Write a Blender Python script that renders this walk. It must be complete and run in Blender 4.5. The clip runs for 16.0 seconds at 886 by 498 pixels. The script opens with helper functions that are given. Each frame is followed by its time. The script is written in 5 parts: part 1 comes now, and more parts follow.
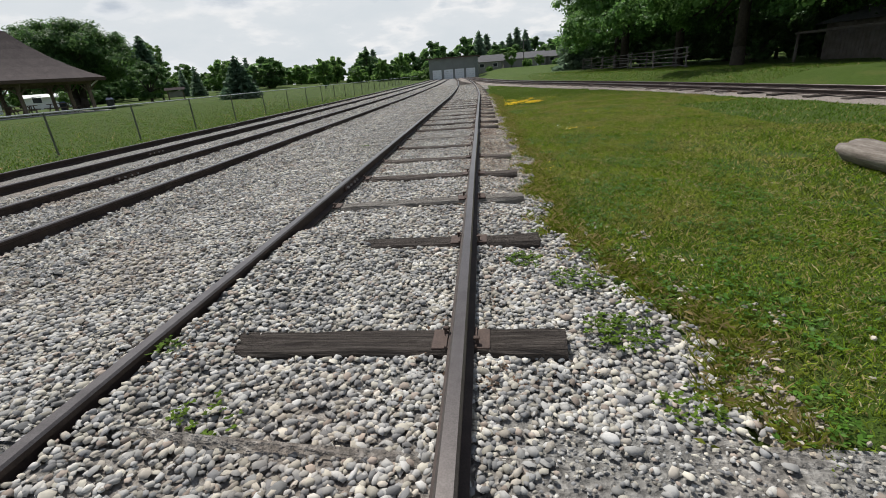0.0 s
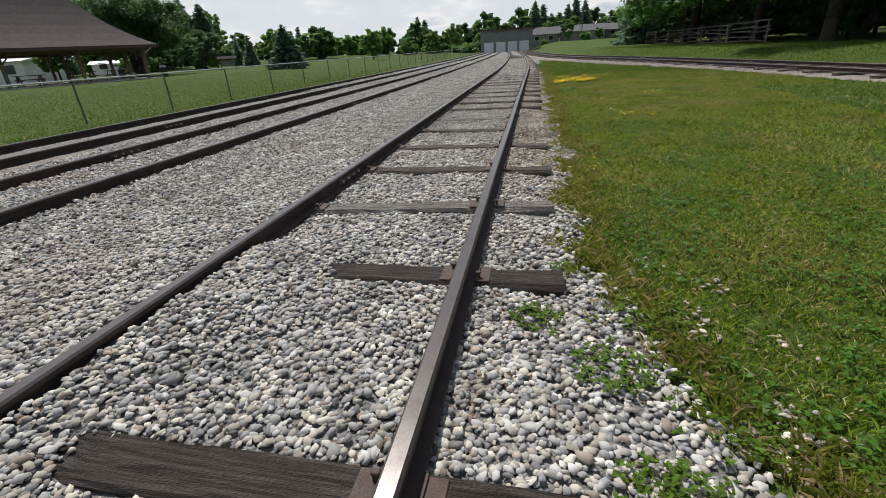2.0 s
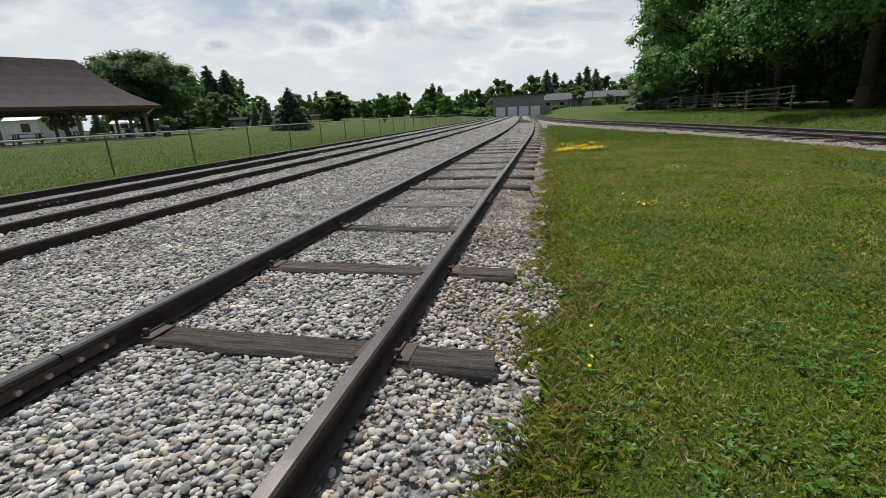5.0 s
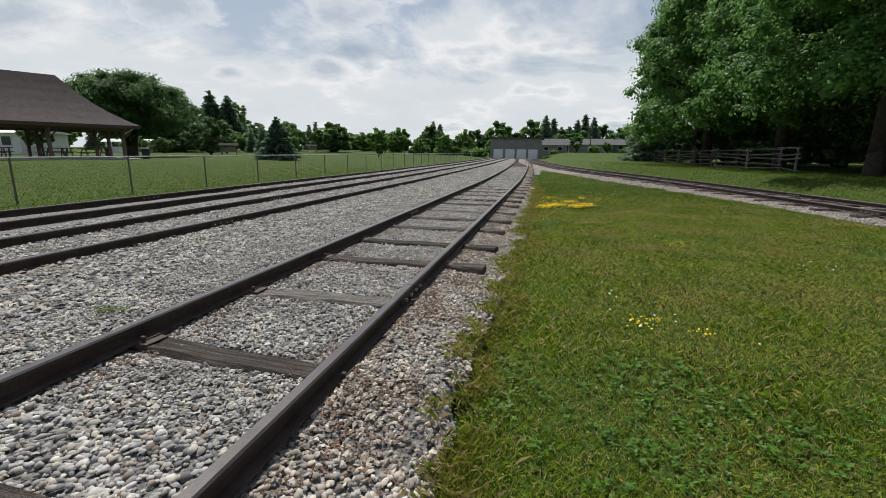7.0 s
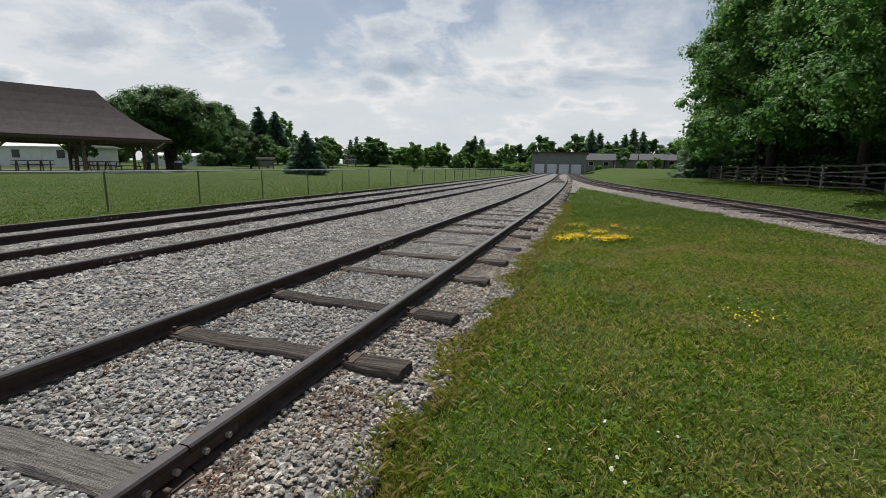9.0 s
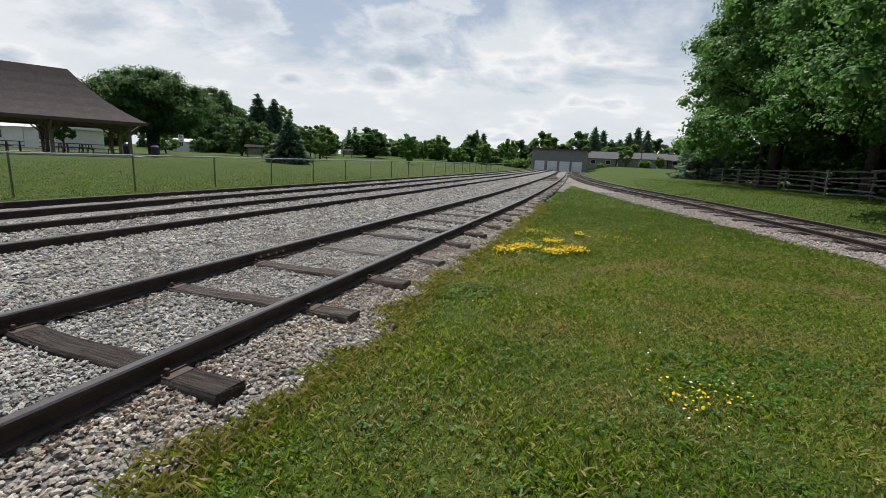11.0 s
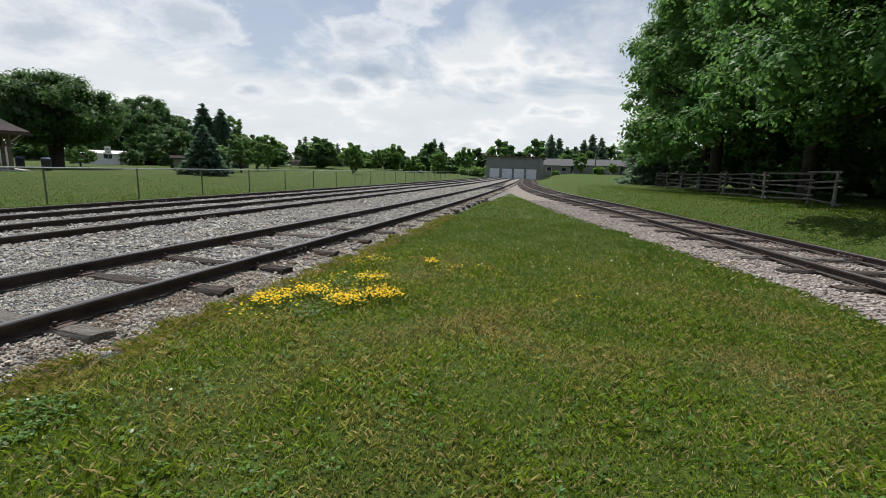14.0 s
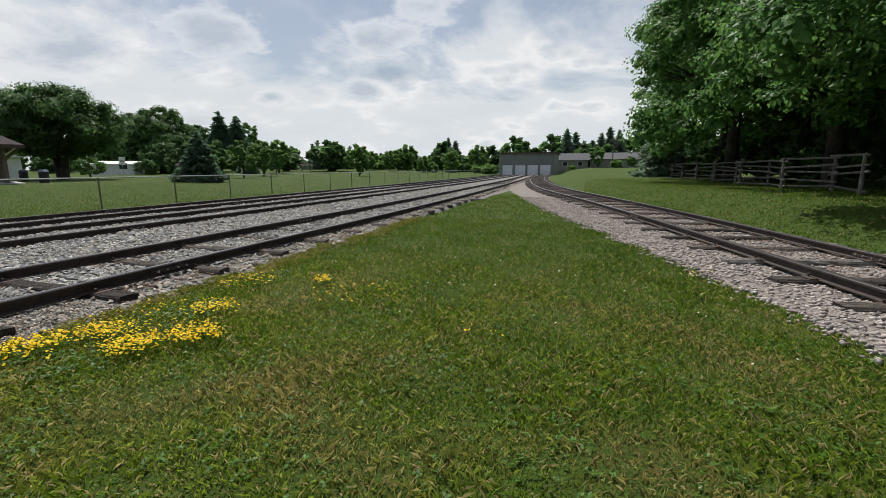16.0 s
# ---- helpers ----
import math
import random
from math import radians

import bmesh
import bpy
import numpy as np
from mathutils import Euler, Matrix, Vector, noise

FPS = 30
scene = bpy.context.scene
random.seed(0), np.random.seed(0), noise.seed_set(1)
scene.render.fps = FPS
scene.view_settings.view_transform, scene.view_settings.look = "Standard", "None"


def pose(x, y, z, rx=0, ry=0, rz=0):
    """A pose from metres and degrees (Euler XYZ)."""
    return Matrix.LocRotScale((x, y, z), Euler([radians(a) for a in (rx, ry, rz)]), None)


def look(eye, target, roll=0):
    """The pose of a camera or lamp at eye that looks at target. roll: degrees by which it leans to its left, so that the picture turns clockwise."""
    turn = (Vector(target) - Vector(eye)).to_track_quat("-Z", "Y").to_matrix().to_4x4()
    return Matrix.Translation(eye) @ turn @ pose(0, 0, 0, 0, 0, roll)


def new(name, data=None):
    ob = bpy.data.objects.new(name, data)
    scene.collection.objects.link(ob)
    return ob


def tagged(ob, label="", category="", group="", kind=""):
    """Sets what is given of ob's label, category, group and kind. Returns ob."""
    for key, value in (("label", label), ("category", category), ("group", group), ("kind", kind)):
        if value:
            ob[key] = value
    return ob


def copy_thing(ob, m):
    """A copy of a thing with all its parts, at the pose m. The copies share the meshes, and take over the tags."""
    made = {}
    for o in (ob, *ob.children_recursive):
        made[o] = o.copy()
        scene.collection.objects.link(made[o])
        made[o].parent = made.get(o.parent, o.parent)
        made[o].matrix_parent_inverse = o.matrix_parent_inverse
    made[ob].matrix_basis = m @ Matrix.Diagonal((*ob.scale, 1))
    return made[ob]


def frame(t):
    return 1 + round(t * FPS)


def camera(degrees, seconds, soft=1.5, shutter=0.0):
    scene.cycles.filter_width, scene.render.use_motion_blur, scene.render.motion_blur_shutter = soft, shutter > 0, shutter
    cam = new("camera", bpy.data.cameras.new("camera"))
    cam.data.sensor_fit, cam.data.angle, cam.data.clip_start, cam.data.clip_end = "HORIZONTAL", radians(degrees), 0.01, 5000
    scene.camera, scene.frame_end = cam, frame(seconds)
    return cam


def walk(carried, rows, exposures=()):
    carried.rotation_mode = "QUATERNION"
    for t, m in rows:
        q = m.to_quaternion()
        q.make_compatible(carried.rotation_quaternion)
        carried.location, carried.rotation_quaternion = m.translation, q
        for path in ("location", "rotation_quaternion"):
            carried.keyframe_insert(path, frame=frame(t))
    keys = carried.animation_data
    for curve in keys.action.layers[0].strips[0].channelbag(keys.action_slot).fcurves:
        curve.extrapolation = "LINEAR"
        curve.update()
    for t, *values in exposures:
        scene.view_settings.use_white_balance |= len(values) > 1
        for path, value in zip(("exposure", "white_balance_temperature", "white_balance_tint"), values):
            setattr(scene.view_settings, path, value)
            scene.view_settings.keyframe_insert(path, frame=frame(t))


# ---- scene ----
cam = camera(89.2, 16.0, soft=0.75)
PATH = [
    (0, (0.935, -2.025, 1.301), (0.735, -0.173, 0.574), -4.4),
    (0.5, (1.026, -1.852, 1.333), (0.817, -0.012, 0.578), -3.4),
    (1, (1.106, -1.571, 1.313), (0.859, 0.252, 0.529), -2.1),
    (1.5, (1.13, -1.198, 1.31), (0.82, 0.606, 0.504), -3.2),
    (2, (1.167, -0.911, 1.257), (0.78, 0.876, 0.446), -3.6),
    (2.5, (1.215, -0.527, 1.217), (0.774, 1.25, 0.412), -2.8),
    (3, (1.293, -0.007, 1.187), (0.833, 1.842, 0.579), -3.8),
    (3.5, (1.438, 0.53, 1.178), (0.977, 2.377, 0.566), -3.6),
    (4, (1.504, 1.081, 1.187), (1.043, 2.927, 0.571), -3.1),
    (6.5, (1.864, 3.678, 1.272), (1.429, 5.576, 0.817), -2.3),
    (7, (1.975, 4.351, 1.347), (1.54, 6.257, 0.922), 0.7),
    (7.5, (2.019, 5.022, 1.435), (1.475, 6.911, 1.067), 2.3),
    (8, (2.18, 5.678, 1.403), (1.583, 7.554, 1.051), 0.3),
    (10.5, (2.991, 8.253, 1.404), (2.344, 10.103, 1.007), 2.5),
    (11, (3.284, 8.733, 1.419), (2.659, 10.591, 1.025), 2.7),
    (11.5, (3.595, 9.265, 1.453), (2.972, 11.124, 1.057), 1.1),
    (12, (3.902, 9.801, 1.435), (3.291, 11.661, 1.028), 0.7),
    (12.5, (4.117, 10.35, 1.426), (3.561, 12.235, 1.055), 0.9),
    (13, (4.41, 10.848, 1.393), (3.905, 12.735, 0.962), 1.2),
    (13.5, (4.617, 11.381, 1.389), (4.118, 13.273, 0.975), 1.6),
    (14, (4.83, 11.942, 1.392), (4.338, 13.849, 1.044), 1.8),
    (14.5, (5.062, 12.44, 1.39), (4.596, 14.352, 1.03), 2.1),
    (15, (5.333, 12.885, 1.382), (4.874, 14.798, 1.022), -0.3),
    (15.5, (5.675, 13.26, 1.365), (5.19, 15.168, 1.014), -1.4),
    (16, (5.986, 13.688, 1.348), (5.402, 15.568, 0.996), -0.2),
]
walk(cam, [(t, look(e, g, r)) for t, e, g, r in PATH], [(0, -0.08), (4, -0.08), (6.5, -0.08), (8, -0.22), (10.5, -0.06), (13, 0.04), (14.5, 0.0), (16, -0.1)])

# ---- world and sun ----
SUN_DIR = Vector((-0.30, 0.42, 0.855)).normalized()
world = bpy.data.worlds.new("world")
scene.world = world
world.use_nodes = True
wt = world.node_tree
wt.nodes.clear()


def wn(kind, **kw):
    n = wt.nodes.new(kind)
    for k, v in kw.items():
        n.inputs[k].default_value = v
    return n


def wmath(op, a, b=None):
    n = wt.nodes.new("ShaderNodeMath")
    n.operation = op
    for i, v in enumerate((a, b)):
        if v is None:
            continue
        if isinstance(v, (int, float)):
            n.inputs[i].default_value = v
        else:
            wt.links.new(v, n.inputs[i])
    return n.outputs[0]


sky = wt.nodes.new("ShaderNodeTexSky")
sky.sky_type = "NISHITA"
sky.sun_disc = False
sky.sun_elevation = math.asin(SUN_DIR.z)
sky.sun_rotation = math.atan2(SUN_DIR.x, SUN_DIR.y)
sky.air_density, sky.dust_density = 1.0, 1.5
sky_bg = wn("ShaderNodeBackground", Strength=0.085)
wt.links.new(sky.outputs[0], sky_bg.inputs[0])
# a thin, broken cloud deck: the view direction met with a plane overhead
tc = wt.nodes.new("ShaderNodeTexCoord")
sep = wt.nodes.new("ShaderNodeSeparateXYZ")
wt.links.new(tc.outputs["Generated"], sep.inputs[0])
up = wmath("MAXIMUM", sep.outputs[2], 0.0)
dz = wmath("ADD", up, 0.30)
comb = wt.nodes.new("ShaderNodeCombineXYZ")
wt.links.new(wmath("DIVIDE", sep.outputs[0], dz), comb.inputs[0])
wt.links.new(wmath("DIVIDE", sep.outputs[1], dz), comb.inputs[1])
cover = wn("ShaderNodeTexNoise", Scale=1.1, Detail=7.0, Roughness=0.6, Distortion=0.4)
puffs = wn("ShaderNodeTexNoise", Scale=2.0, Detail=9.0, Roughness=0.52, Distortion=0.0)
wt.links.new(comb.outputs[0], cover.inputs[0])
wt.links.new(comb.outputs[0], puffs.inputs[0])
# a closed veil near the horizon, breaking up overhead where the gaps are seen from below
gap = wmath("ADD", cover.outputs[0], wmath("MULTIPLY", wmath("SUBTRACT", 0.21, up), 0.95))
cover_ramp = wt.nodes.new("ShaderNodeValToRGB")
cover_ramp.color_ramp.elements[0].position, cover_ramp.color_ramp.elements[1].position = 0.41, 0.53
cover_ramp.color_ramp.elements[0].color = (0.22, 0.22, 0.22, 1)
wt.links.new(gap, cover_ramp.inputs[0])
thick = wmath("ADD", puffs.outputs[0], wmath("MULTIPLY", wmath("SUBTRACT", up, 0.26), 0.16))
tone = wt.nodes.new("ShaderNodeValToRGB")
tone.color_ramp.elements[0].position, tone.color_ramp.elements[1].position = 0.36, 0.68
tone.color_ramp.elements[0].color, tone.color_ramp.elements[1].color = (0.72, 0.77, 0.81, 1), (0.44, 0.50, 0.57, 1)
for pos, c in ((0.47, (0.76, 0.80, 0.835)), (0.535, (0.90, 0.91, 0.92)), (0.59, (0.68, 0.73, 0.78))):
    e = tone.color_ramp.elements.new(pos)
    e.color = (*c, 1)
wt.links.new(thick, tone.inputs[0])
# heaped clouds, each a ragged disc on the same plane: (x, y, radius)
ragged = wn("ShaderNodeTexNoise", Scale=5.5, Detail=8.0, Roughness=0.62)
wt.links.new(comb.outputs[0], ragged.inputs[0])
sepc = wt.nodes.new("ShaderNodeSeparateXYZ")
wt.links.new(comb.outputs[0], sepc.inputs[0])
heap = 0.0
for cx, cy, cr in ((-1.23, 1.31, 0.21), (-1.68, 1.12, 0.24), (-0.70, 1.60, 0.17), (-0.97, 1.93, 0.16), (-0.50, 1.47, 0.13), (-1.36, 1.78, 0.10), (-2.1, 0.8, 0.3), (0.5, 1.0, 0.3), (1.1, 0.2, 0.35), (-0.6, -0.9, 0.4)):
    dx, dy = wmath("SUBTRACT", sepc.outputs[0], cx), wmath("MULTIPLY", wmath("SUBTRACT", sepc.outputs[1], cy), 1.25)
    dist = wmath("SQRT", wmath("ADD", wmath("MULTIPLY", dx, dx), wmath("MULTIPLY", dy, dy)))
    heap = wmath("MAXIMUM", heap, wmath("SUBTRACT", 1.0, wmath("DIVIDE", dist, cr * 1.5)))
heap = wmath("ADD", heap, wmath("MULTIPLY", wmath("SUBTRACT", ragged.outputs[0], 0.5), 1.7))
puff = wt.nodes.new("ShaderNodeValToRGB")
puff.color_ramp.elements[0].position, puff.color_ramp.elements[1].position = 0.30, 0.95
puff.color_ramp.elements[0].color, puff.color_ramp.elements[1].color = (0.92, 0.93, 0.95, 1), (0.52, 0.58, 0.66, 1)
e = puff.color_ramp.elements.new(0.52)
e.color = (0.80, 0.83, 0.87, 1)
wt.links.new(heap, puff.inputs[0])
edge = wt.nodes.new("ShaderNodeMapRange")
edge.inputs[1].default_value, edge.inputs[2].default_value, edge.inputs[4].default_value = 0.20, 0.55, 0.85
wt.links.new(heap, edge.inputs[0])
heaped = wt.nodes.new("ShaderNodeMix")
heaped.data_type = "RGBA"
wt.links.new(edge.outputs[0], heaped.inputs[0])
wt.links.new(tone.outputs[0], heaped.inputs[6])
wt.links.new(puff.outputs[0], heaped.inputs[7])
cloud_bg = wn("ShaderNodeBackground", Strength=1.0)
wt.links.new(heaped.outputs[2], cloud_bg.inputs[0])
wmix = wt.nodes.new("ShaderNodeMixShader")
wt.links.new(wmath("MAXIMUM", cover_ramp.outputs[0], edge.outputs[0]), wmix.inputs[0])
wt.links.new(sky_bg.outputs[0], wmix.inputs[1])
wt.links.new(cloud_bg.outputs[0], wmix.inputs[2])
wout = wt.nodes.new("ShaderNodeOutputWorld")
wt.links.new(wmix.outputs[0], wout.inputs[0])

sun = new("sun", bpy.data.lights.new("sun", "SUN"))
sun.data.energy, sun.data.angle, sun.data.color = 5.0, radians(0.6), (1.0, 0.965, 0.91)
sun.matrix_world = look(SUN_DIR * 60, (0, 0, 0))


# ---- materials ----
def mat(name, stops, scale=4.0, rough=0.8, bump=0.2, fine=40.0, metal=0.0, per="", vary=0.25, patch=None, stretch=None, bdist=0.01, detail=6.0, tints=None):
    """A node material. stops: colours over a noise; per: 'object' or 'island' random brightness; patch: a second colour (colour, scale, low, high) in worn patches."""
    m = bpy.data.materials.new(name)
    m.use_nodes = True
    nt = m.node_tree
    b = nt.nodes["Principled BSDF"]
    geo = nt.nodes.new("ShaderNodeNewGeometry")
    coord = geo.outputs["Position"]
    if stretch:
        tco = nt.nodes.new("ShaderNodeTexCoord")
        mp = nt.nodes.new("ShaderNodeMapping")
        mp.inputs["Scale"].default_value = stretch
        nt.links.new(tco.outputs["Object"], mp.inputs[0])
        coord = mp.outputs[0]
    n1 = nt.nodes.new("ShaderNodeTexNoise")
    n1.inputs["Scale"].default_value, n1.inputs["Detail"].default_value = scale, detail
    n1.inputs["Roughness"].default_value = 0.62
    nt.links.new(coord, n1.inputs[0])
    ramp = nt.nodes.new("ShaderNodeValToRGB")
    cr = ramp.color_ramp
    for i, c in enumerate(stops):
        p = 0.3 + 0.4 * i / max(1, len(stops) - 1)
        e = cr.elements[i] if i < 2 else cr.elements.new(p)
        e.position, e.color = p, (*c, 1)
    if len(stops) == 1:
        cr.elements[1].color = (*stops[0], 1)
    nt.links.new(n1.outputs[0], ramp.inputs[0])
    col = ramp.outputs[0]
    n2 = nt.nodes.new("ShaderNodeTexNoise")
    n2.inputs["Scale"].default_value, n2.inputs["Detail"].default_value = fine, 5.0
    nt.links.new(coord, n2.inputs[0])
    if patch:
        pc, ps, lo, hi = patch[:4]
        n3 = nt.nodes.new("ShaderNodeTexNoise")
        n3.inputs["Scale"].default_value, n3.inputs["Detail"].default_value = ps, 5.0
        nt.links.new(geo.outputs["Position"], n3.inputs[0])
        mr = nt.nodes.new("ShaderNodeMapRange")
        mr.inputs[1].default_value, mr.inputs[2].default_value = lo, hi
        nt.links.new(n3.outputs[0], mr.inputs[0])
        share = mr.outputs[0]
        if len(patch) > 4 and patch[4]:
            # drier ground on the open middle of the lawn
            sp = nt.nodes.new("ShaderNodeSeparateXYZ")
            nt.links.new(geo.outputs["Position"], sp.inputs[0])
            my = nt.nodes.new("ShaderNodeMapRange")
            my.inputs[1].default_value, my.inputs[2].default_value, my.inputs[3].default_value = 6.5, 12.0, 0.42
            nt.links.new(sp.outputs[1], my.inputs[0])
            mm = nt.nodes.new("ShaderNodeMath")
            mm.operation = "MULTIPLY"
            nt.links.new(share, mm.inputs[0])
            nt.links.new(my.outputs[0], mm.inputs[1])
            share = mm.outputs[0]
        mx = nt.nodes.new("ShaderNodeMix")
        mx.data_type = "RGBA"
        nt.links.new(share, mx.inputs[0])
        nt.links.new(col, mx.inputs[6])
        mx.inputs[7].default_value = (*pc, 1)
        col = mx.outputs[2]
    hsv = nt.nodes.new("ShaderNodeHueSaturation")
    nt.links.new(col, hsv.inputs["Color"])
    lo_hi = nt.nodes.new("ShaderNodeMapRange")
    lo_hi.inputs[3].default_value, lo_hi.inputs[4].default_value = 1 - vary, 1 + vary
    if per == "object":
        oi = nt.nodes.new("ShaderNodeObjectInfo")
        nt.links.new(oi.outputs["Random"], lo_hi.inputs[0])
    elif per == "island":
        nt.links.new(geo.outputs["Random Per Island"], lo_hi.inputs[0])
    else:
        lo_hi.inputs[1].default_value, lo_hi.inputs[2].default_value = 0.3, 0.7
        nt.links.new(n2.outputs[0], lo_hi.inputs[0])
    nt.links.new(lo_hi.outputs[0], hsv.inputs["Value"])
    col = hsv.outputs[0]
    if tints:
        # each piece takes one of several rock colours
        shuffle = nt.nodes.new("ShaderNodeMath")
        shuffle.operation = "MULTIPLY"
        shuffle.inputs[1].default_value = 53.0
        nt.links.new(geo.outputs["Random Per Island"], shuffle.inputs[0])
        wrap = nt.nodes.new("ShaderNodeMath")
        wrap.operation = "FRACT"
        nt.links.new(shuffle.outputs[0], wrap.inputs[0])
        kinds_ = nt.nodes.new("ShaderNodeValToRGB")
        kinds_.color_ramp.interpolation = "CONSTANT"
        for i, (pos, c) in enumerate(tints):
            e = kinds_.color_ramp.elements[i] if i < 2 else kinds_.color_ramp.elements.new(pos)
            e.position, e.color = pos, (*c, 1)
        nt.links.new(wrap.outputs[0], kinds_.inputs[0])
        tm = nt.nodes.new("ShaderNodeMix")
        tm.data_type, tm.blend_type = "RGBA", "MULTIPLY"
        tm.inputs[0].default_value = 1.0
        nt.links.new(col, tm.inputs[6])
        nt.links.new(kinds_.outputs[0], tm.inputs[7])
        col = tm.outputs[2]
    nt.links.new(col, b.inputs["Base Color"])
    b.inputs["Roughness"].default_value, b.inputs["Metallic"].default_value = rough, metal
    b.inputs["Specular IOR Level"].default_value = 0.2 if metal == 0 else 0.5
    if bump:
        bp = nt.nodes.new("ShaderNodeBump")
        bp.inputs["Strength"].default_value, bp.inputs["Distance"].default_value = bump, bdist
        nt.links.new(n2.outputs[0], bp.inputs["Height"])
        nt.links.new(bp.outputs[0], b.inputs["Normal"])
    return m


def leaf_mat(name, stops, vary=0.35, gloss=0.45, through_light=0.3, dead=None, **kw):
    """Leaf material: a little daylight passes through."""
    m = mat(name, stops, scale=kw.get("scale", 0.6), rough=gloss, bump=0.0, per="island", vary=vary, patch=kw.get("patch"))
    nt = m.node_tree
    b, out = nt.nodes["Principled BSDF"], nt.nodes["Material Output"]
    tr = nt.nodes.new("ShaderNodeBsdfTranslucent")
    src = b.inputs["Base Color"].links[0].from_socket
    if dead:
        # a share of the leaves is dry
        colour, share = dead
        geo = nt.nodes.new("ShaderNodeNewGeometry")
        mul = nt.nodes.new("ShaderNodeMath")
        mul.operation = "MULTIPLY"
        mul.inputs[1].default_value = 37.0
        frac = nt.nodes.new("ShaderNodeMath")
        frac.operation = "FRACT"
        less = nt.nodes.new("ShaderNodeMath")
        less.operation = "LESS_THAN"
        less.inputs[1].default_value = share
        nt.links.new(geo.outputs["Random Per Island"], mul.inputs[0])
        nt.links.new(mul.outputs[0], frac.inputs[0])
        nt.links.new(frac.outputs[0], less.inputs[0])
        dm = nt.nodes.new("ShaderNodeMix")
        dm.data_type = "RGBA"
        nt.links.new(less.outputs[0], dm.inputs[0])
        nt.links.new(src, dm.inputs[6])
        dm.inputs[7].default_value = (*colour, 1)
        src = dm.outputs[2]
        nt.links.new(src, b.inputs["Base Color"])
    hs = nt.nodes.new("ShaderNodeHueSaturation")
    hs.inputs["Value"].default_value = 1.7
    hs.inputs["Hue"].default_value = 0.485
    nt.links.new(src, hs.inputs["Color"])
    nt.links.new(hs.outputs[0], tr.inputs[0])
    mx = nt.nodes.new("ShaderNodeMixShader")
    mx.inputs[0].default_value = through_light
    nt.links.new(b.outputs[0], mx.inputs[1])
    nt.links.new(tr.outputs[0], mx.inputs[2])
    nt.links.new(mx.outputs[0], out.inputs[0])
    return m


DRY = ((0.27, 0.235, 0.075), 0.8, 0.47, 0.68, True)
M_GROUND = mat("lawn_soil", [(0.030, 0.056, 0.008), (0.048, 0.083, 0.010), (0.068, 0.106, 0.015)], scale=14, rough=0.95, bump=1.0, fine=60, patch=((0.085, 0.100, 0.024), 0.75, 0.52, 0.78), vary=0.35, bdist=0.03)
M_SOIL = mat("dusty_trodden_soil", [(0.15, 0.125, 0.085), (0.25, 0.215, 0.16), (0.33, 0.295, 0.235)], scale=18, rough=0.95, bump=0.9, fine=60, vary=0.3, bdist=0.02)
M_BLADE = leaf_mat("grass_blade", [(0.086, 0.152, 0.011), (0.132, 0.205, 0.017), (0.185, 0.250, 0.028)], dead=((0.42, 0.35, 0.15), 0.17), vary=0.75, gloss=0.6, through_light=0.34, scale=1.2, patch=DRY)
M_FRINGE = leaf_mat("fringe_grass", [(0.115, 0.165, 0.016), (0.17, 0.20, 0.028)], dead=((0.36, 0.29, 0.13), 0.28), vary=0.55, gloss=0.6)
M_FARBLADE = leaf_mat("far_grass_blade", [(0.066, 0.125, 0.012), (0.098, 0.170, 0.02)], dead=((0.36, 0.30, 0.13), 0.08), vary=0.4, gloss=0.7, scale=0.8)
M_CLOVER = leaf_mat("clover_leaf", [(0.050, 0.125, 0.014), (0.075, 0.165, 0.020)], vary=0.4, gloss=0.5)
M_WEED = leaf_mat("weed_leaf", [(0.055, 0.112, 0.010), (0.095, 0.150, 0.016)], vary=0.5, gloss=0.8)
M_CLIPPING = leaf_mat("dry_clipping", [(0.34, 0.29, 0.15), (0.46, 0.40, 0.23)], vary=0.4, gloss=0.8)
M_STRAW = leaf_mat("straw", [(0.20, 0.135, 0.090), (0.13, 0.080, 0.055)], vary=0.6, gloss=0.85)
M_PETAL = leaf_mat("yellow_petal", [(0.80, 0.56, 0.008), (0.88, 0.68, 0.015)], vary=0.15, gloss=0.6)
M_WHITE_PETAL = leaf_mat("white_petal", [(0.75, 0.76, 0.68), (0.82, 0.82, 0.76)], vary=0.1, gloss=0.6)
STONE = [(0.225, 0.222, 0.212), (0.345, 0.340, 0.325), (0.475, 0.468, 0.445)]
M_BALLAST = mat("ballast_bed", [(0.08, 0.078, 0.074), (0.19, 0.185, 0.173), (0.35, 0.342, 0.322)], scale=22, rough=0.95, bump=1.0, fine=26, vary=0.45, bdist=0.05, patch=((0.25, 0.205, 0.17), 0.35, 0.54, 0.78))
M_BALLAST_RUST = mat("rust_stained_bed", [(0.145, 0.120, 0.105), (0.25, 0.218, 0.195), (0.37, 0.335, 0.305)], scale=22, rough=0.95, bump=1.0, fine=26, vary=0.45, bdist=0.05)
M_STONE = mat("ballast_stone", STONE, scale=3.0, rough=0.85, bump=0.35, fine=90, per="island", vary=0.36, bdist=0.003, tints=[(0.0, (1.05, 1.05, 1.05)), (0.36, (1.15, 1.10, 0.98)), (0.58, (0.62, 0.63, 0.66)), (0.74, (1.1, 1.02, 0.92)), (0.86, (0.85, 0.72, 0.64)), (0.93, (1.32, 1.3, 1.25))], patch=((0.27, 0.225, 0.185), 0.45, 0.58, 0.82))
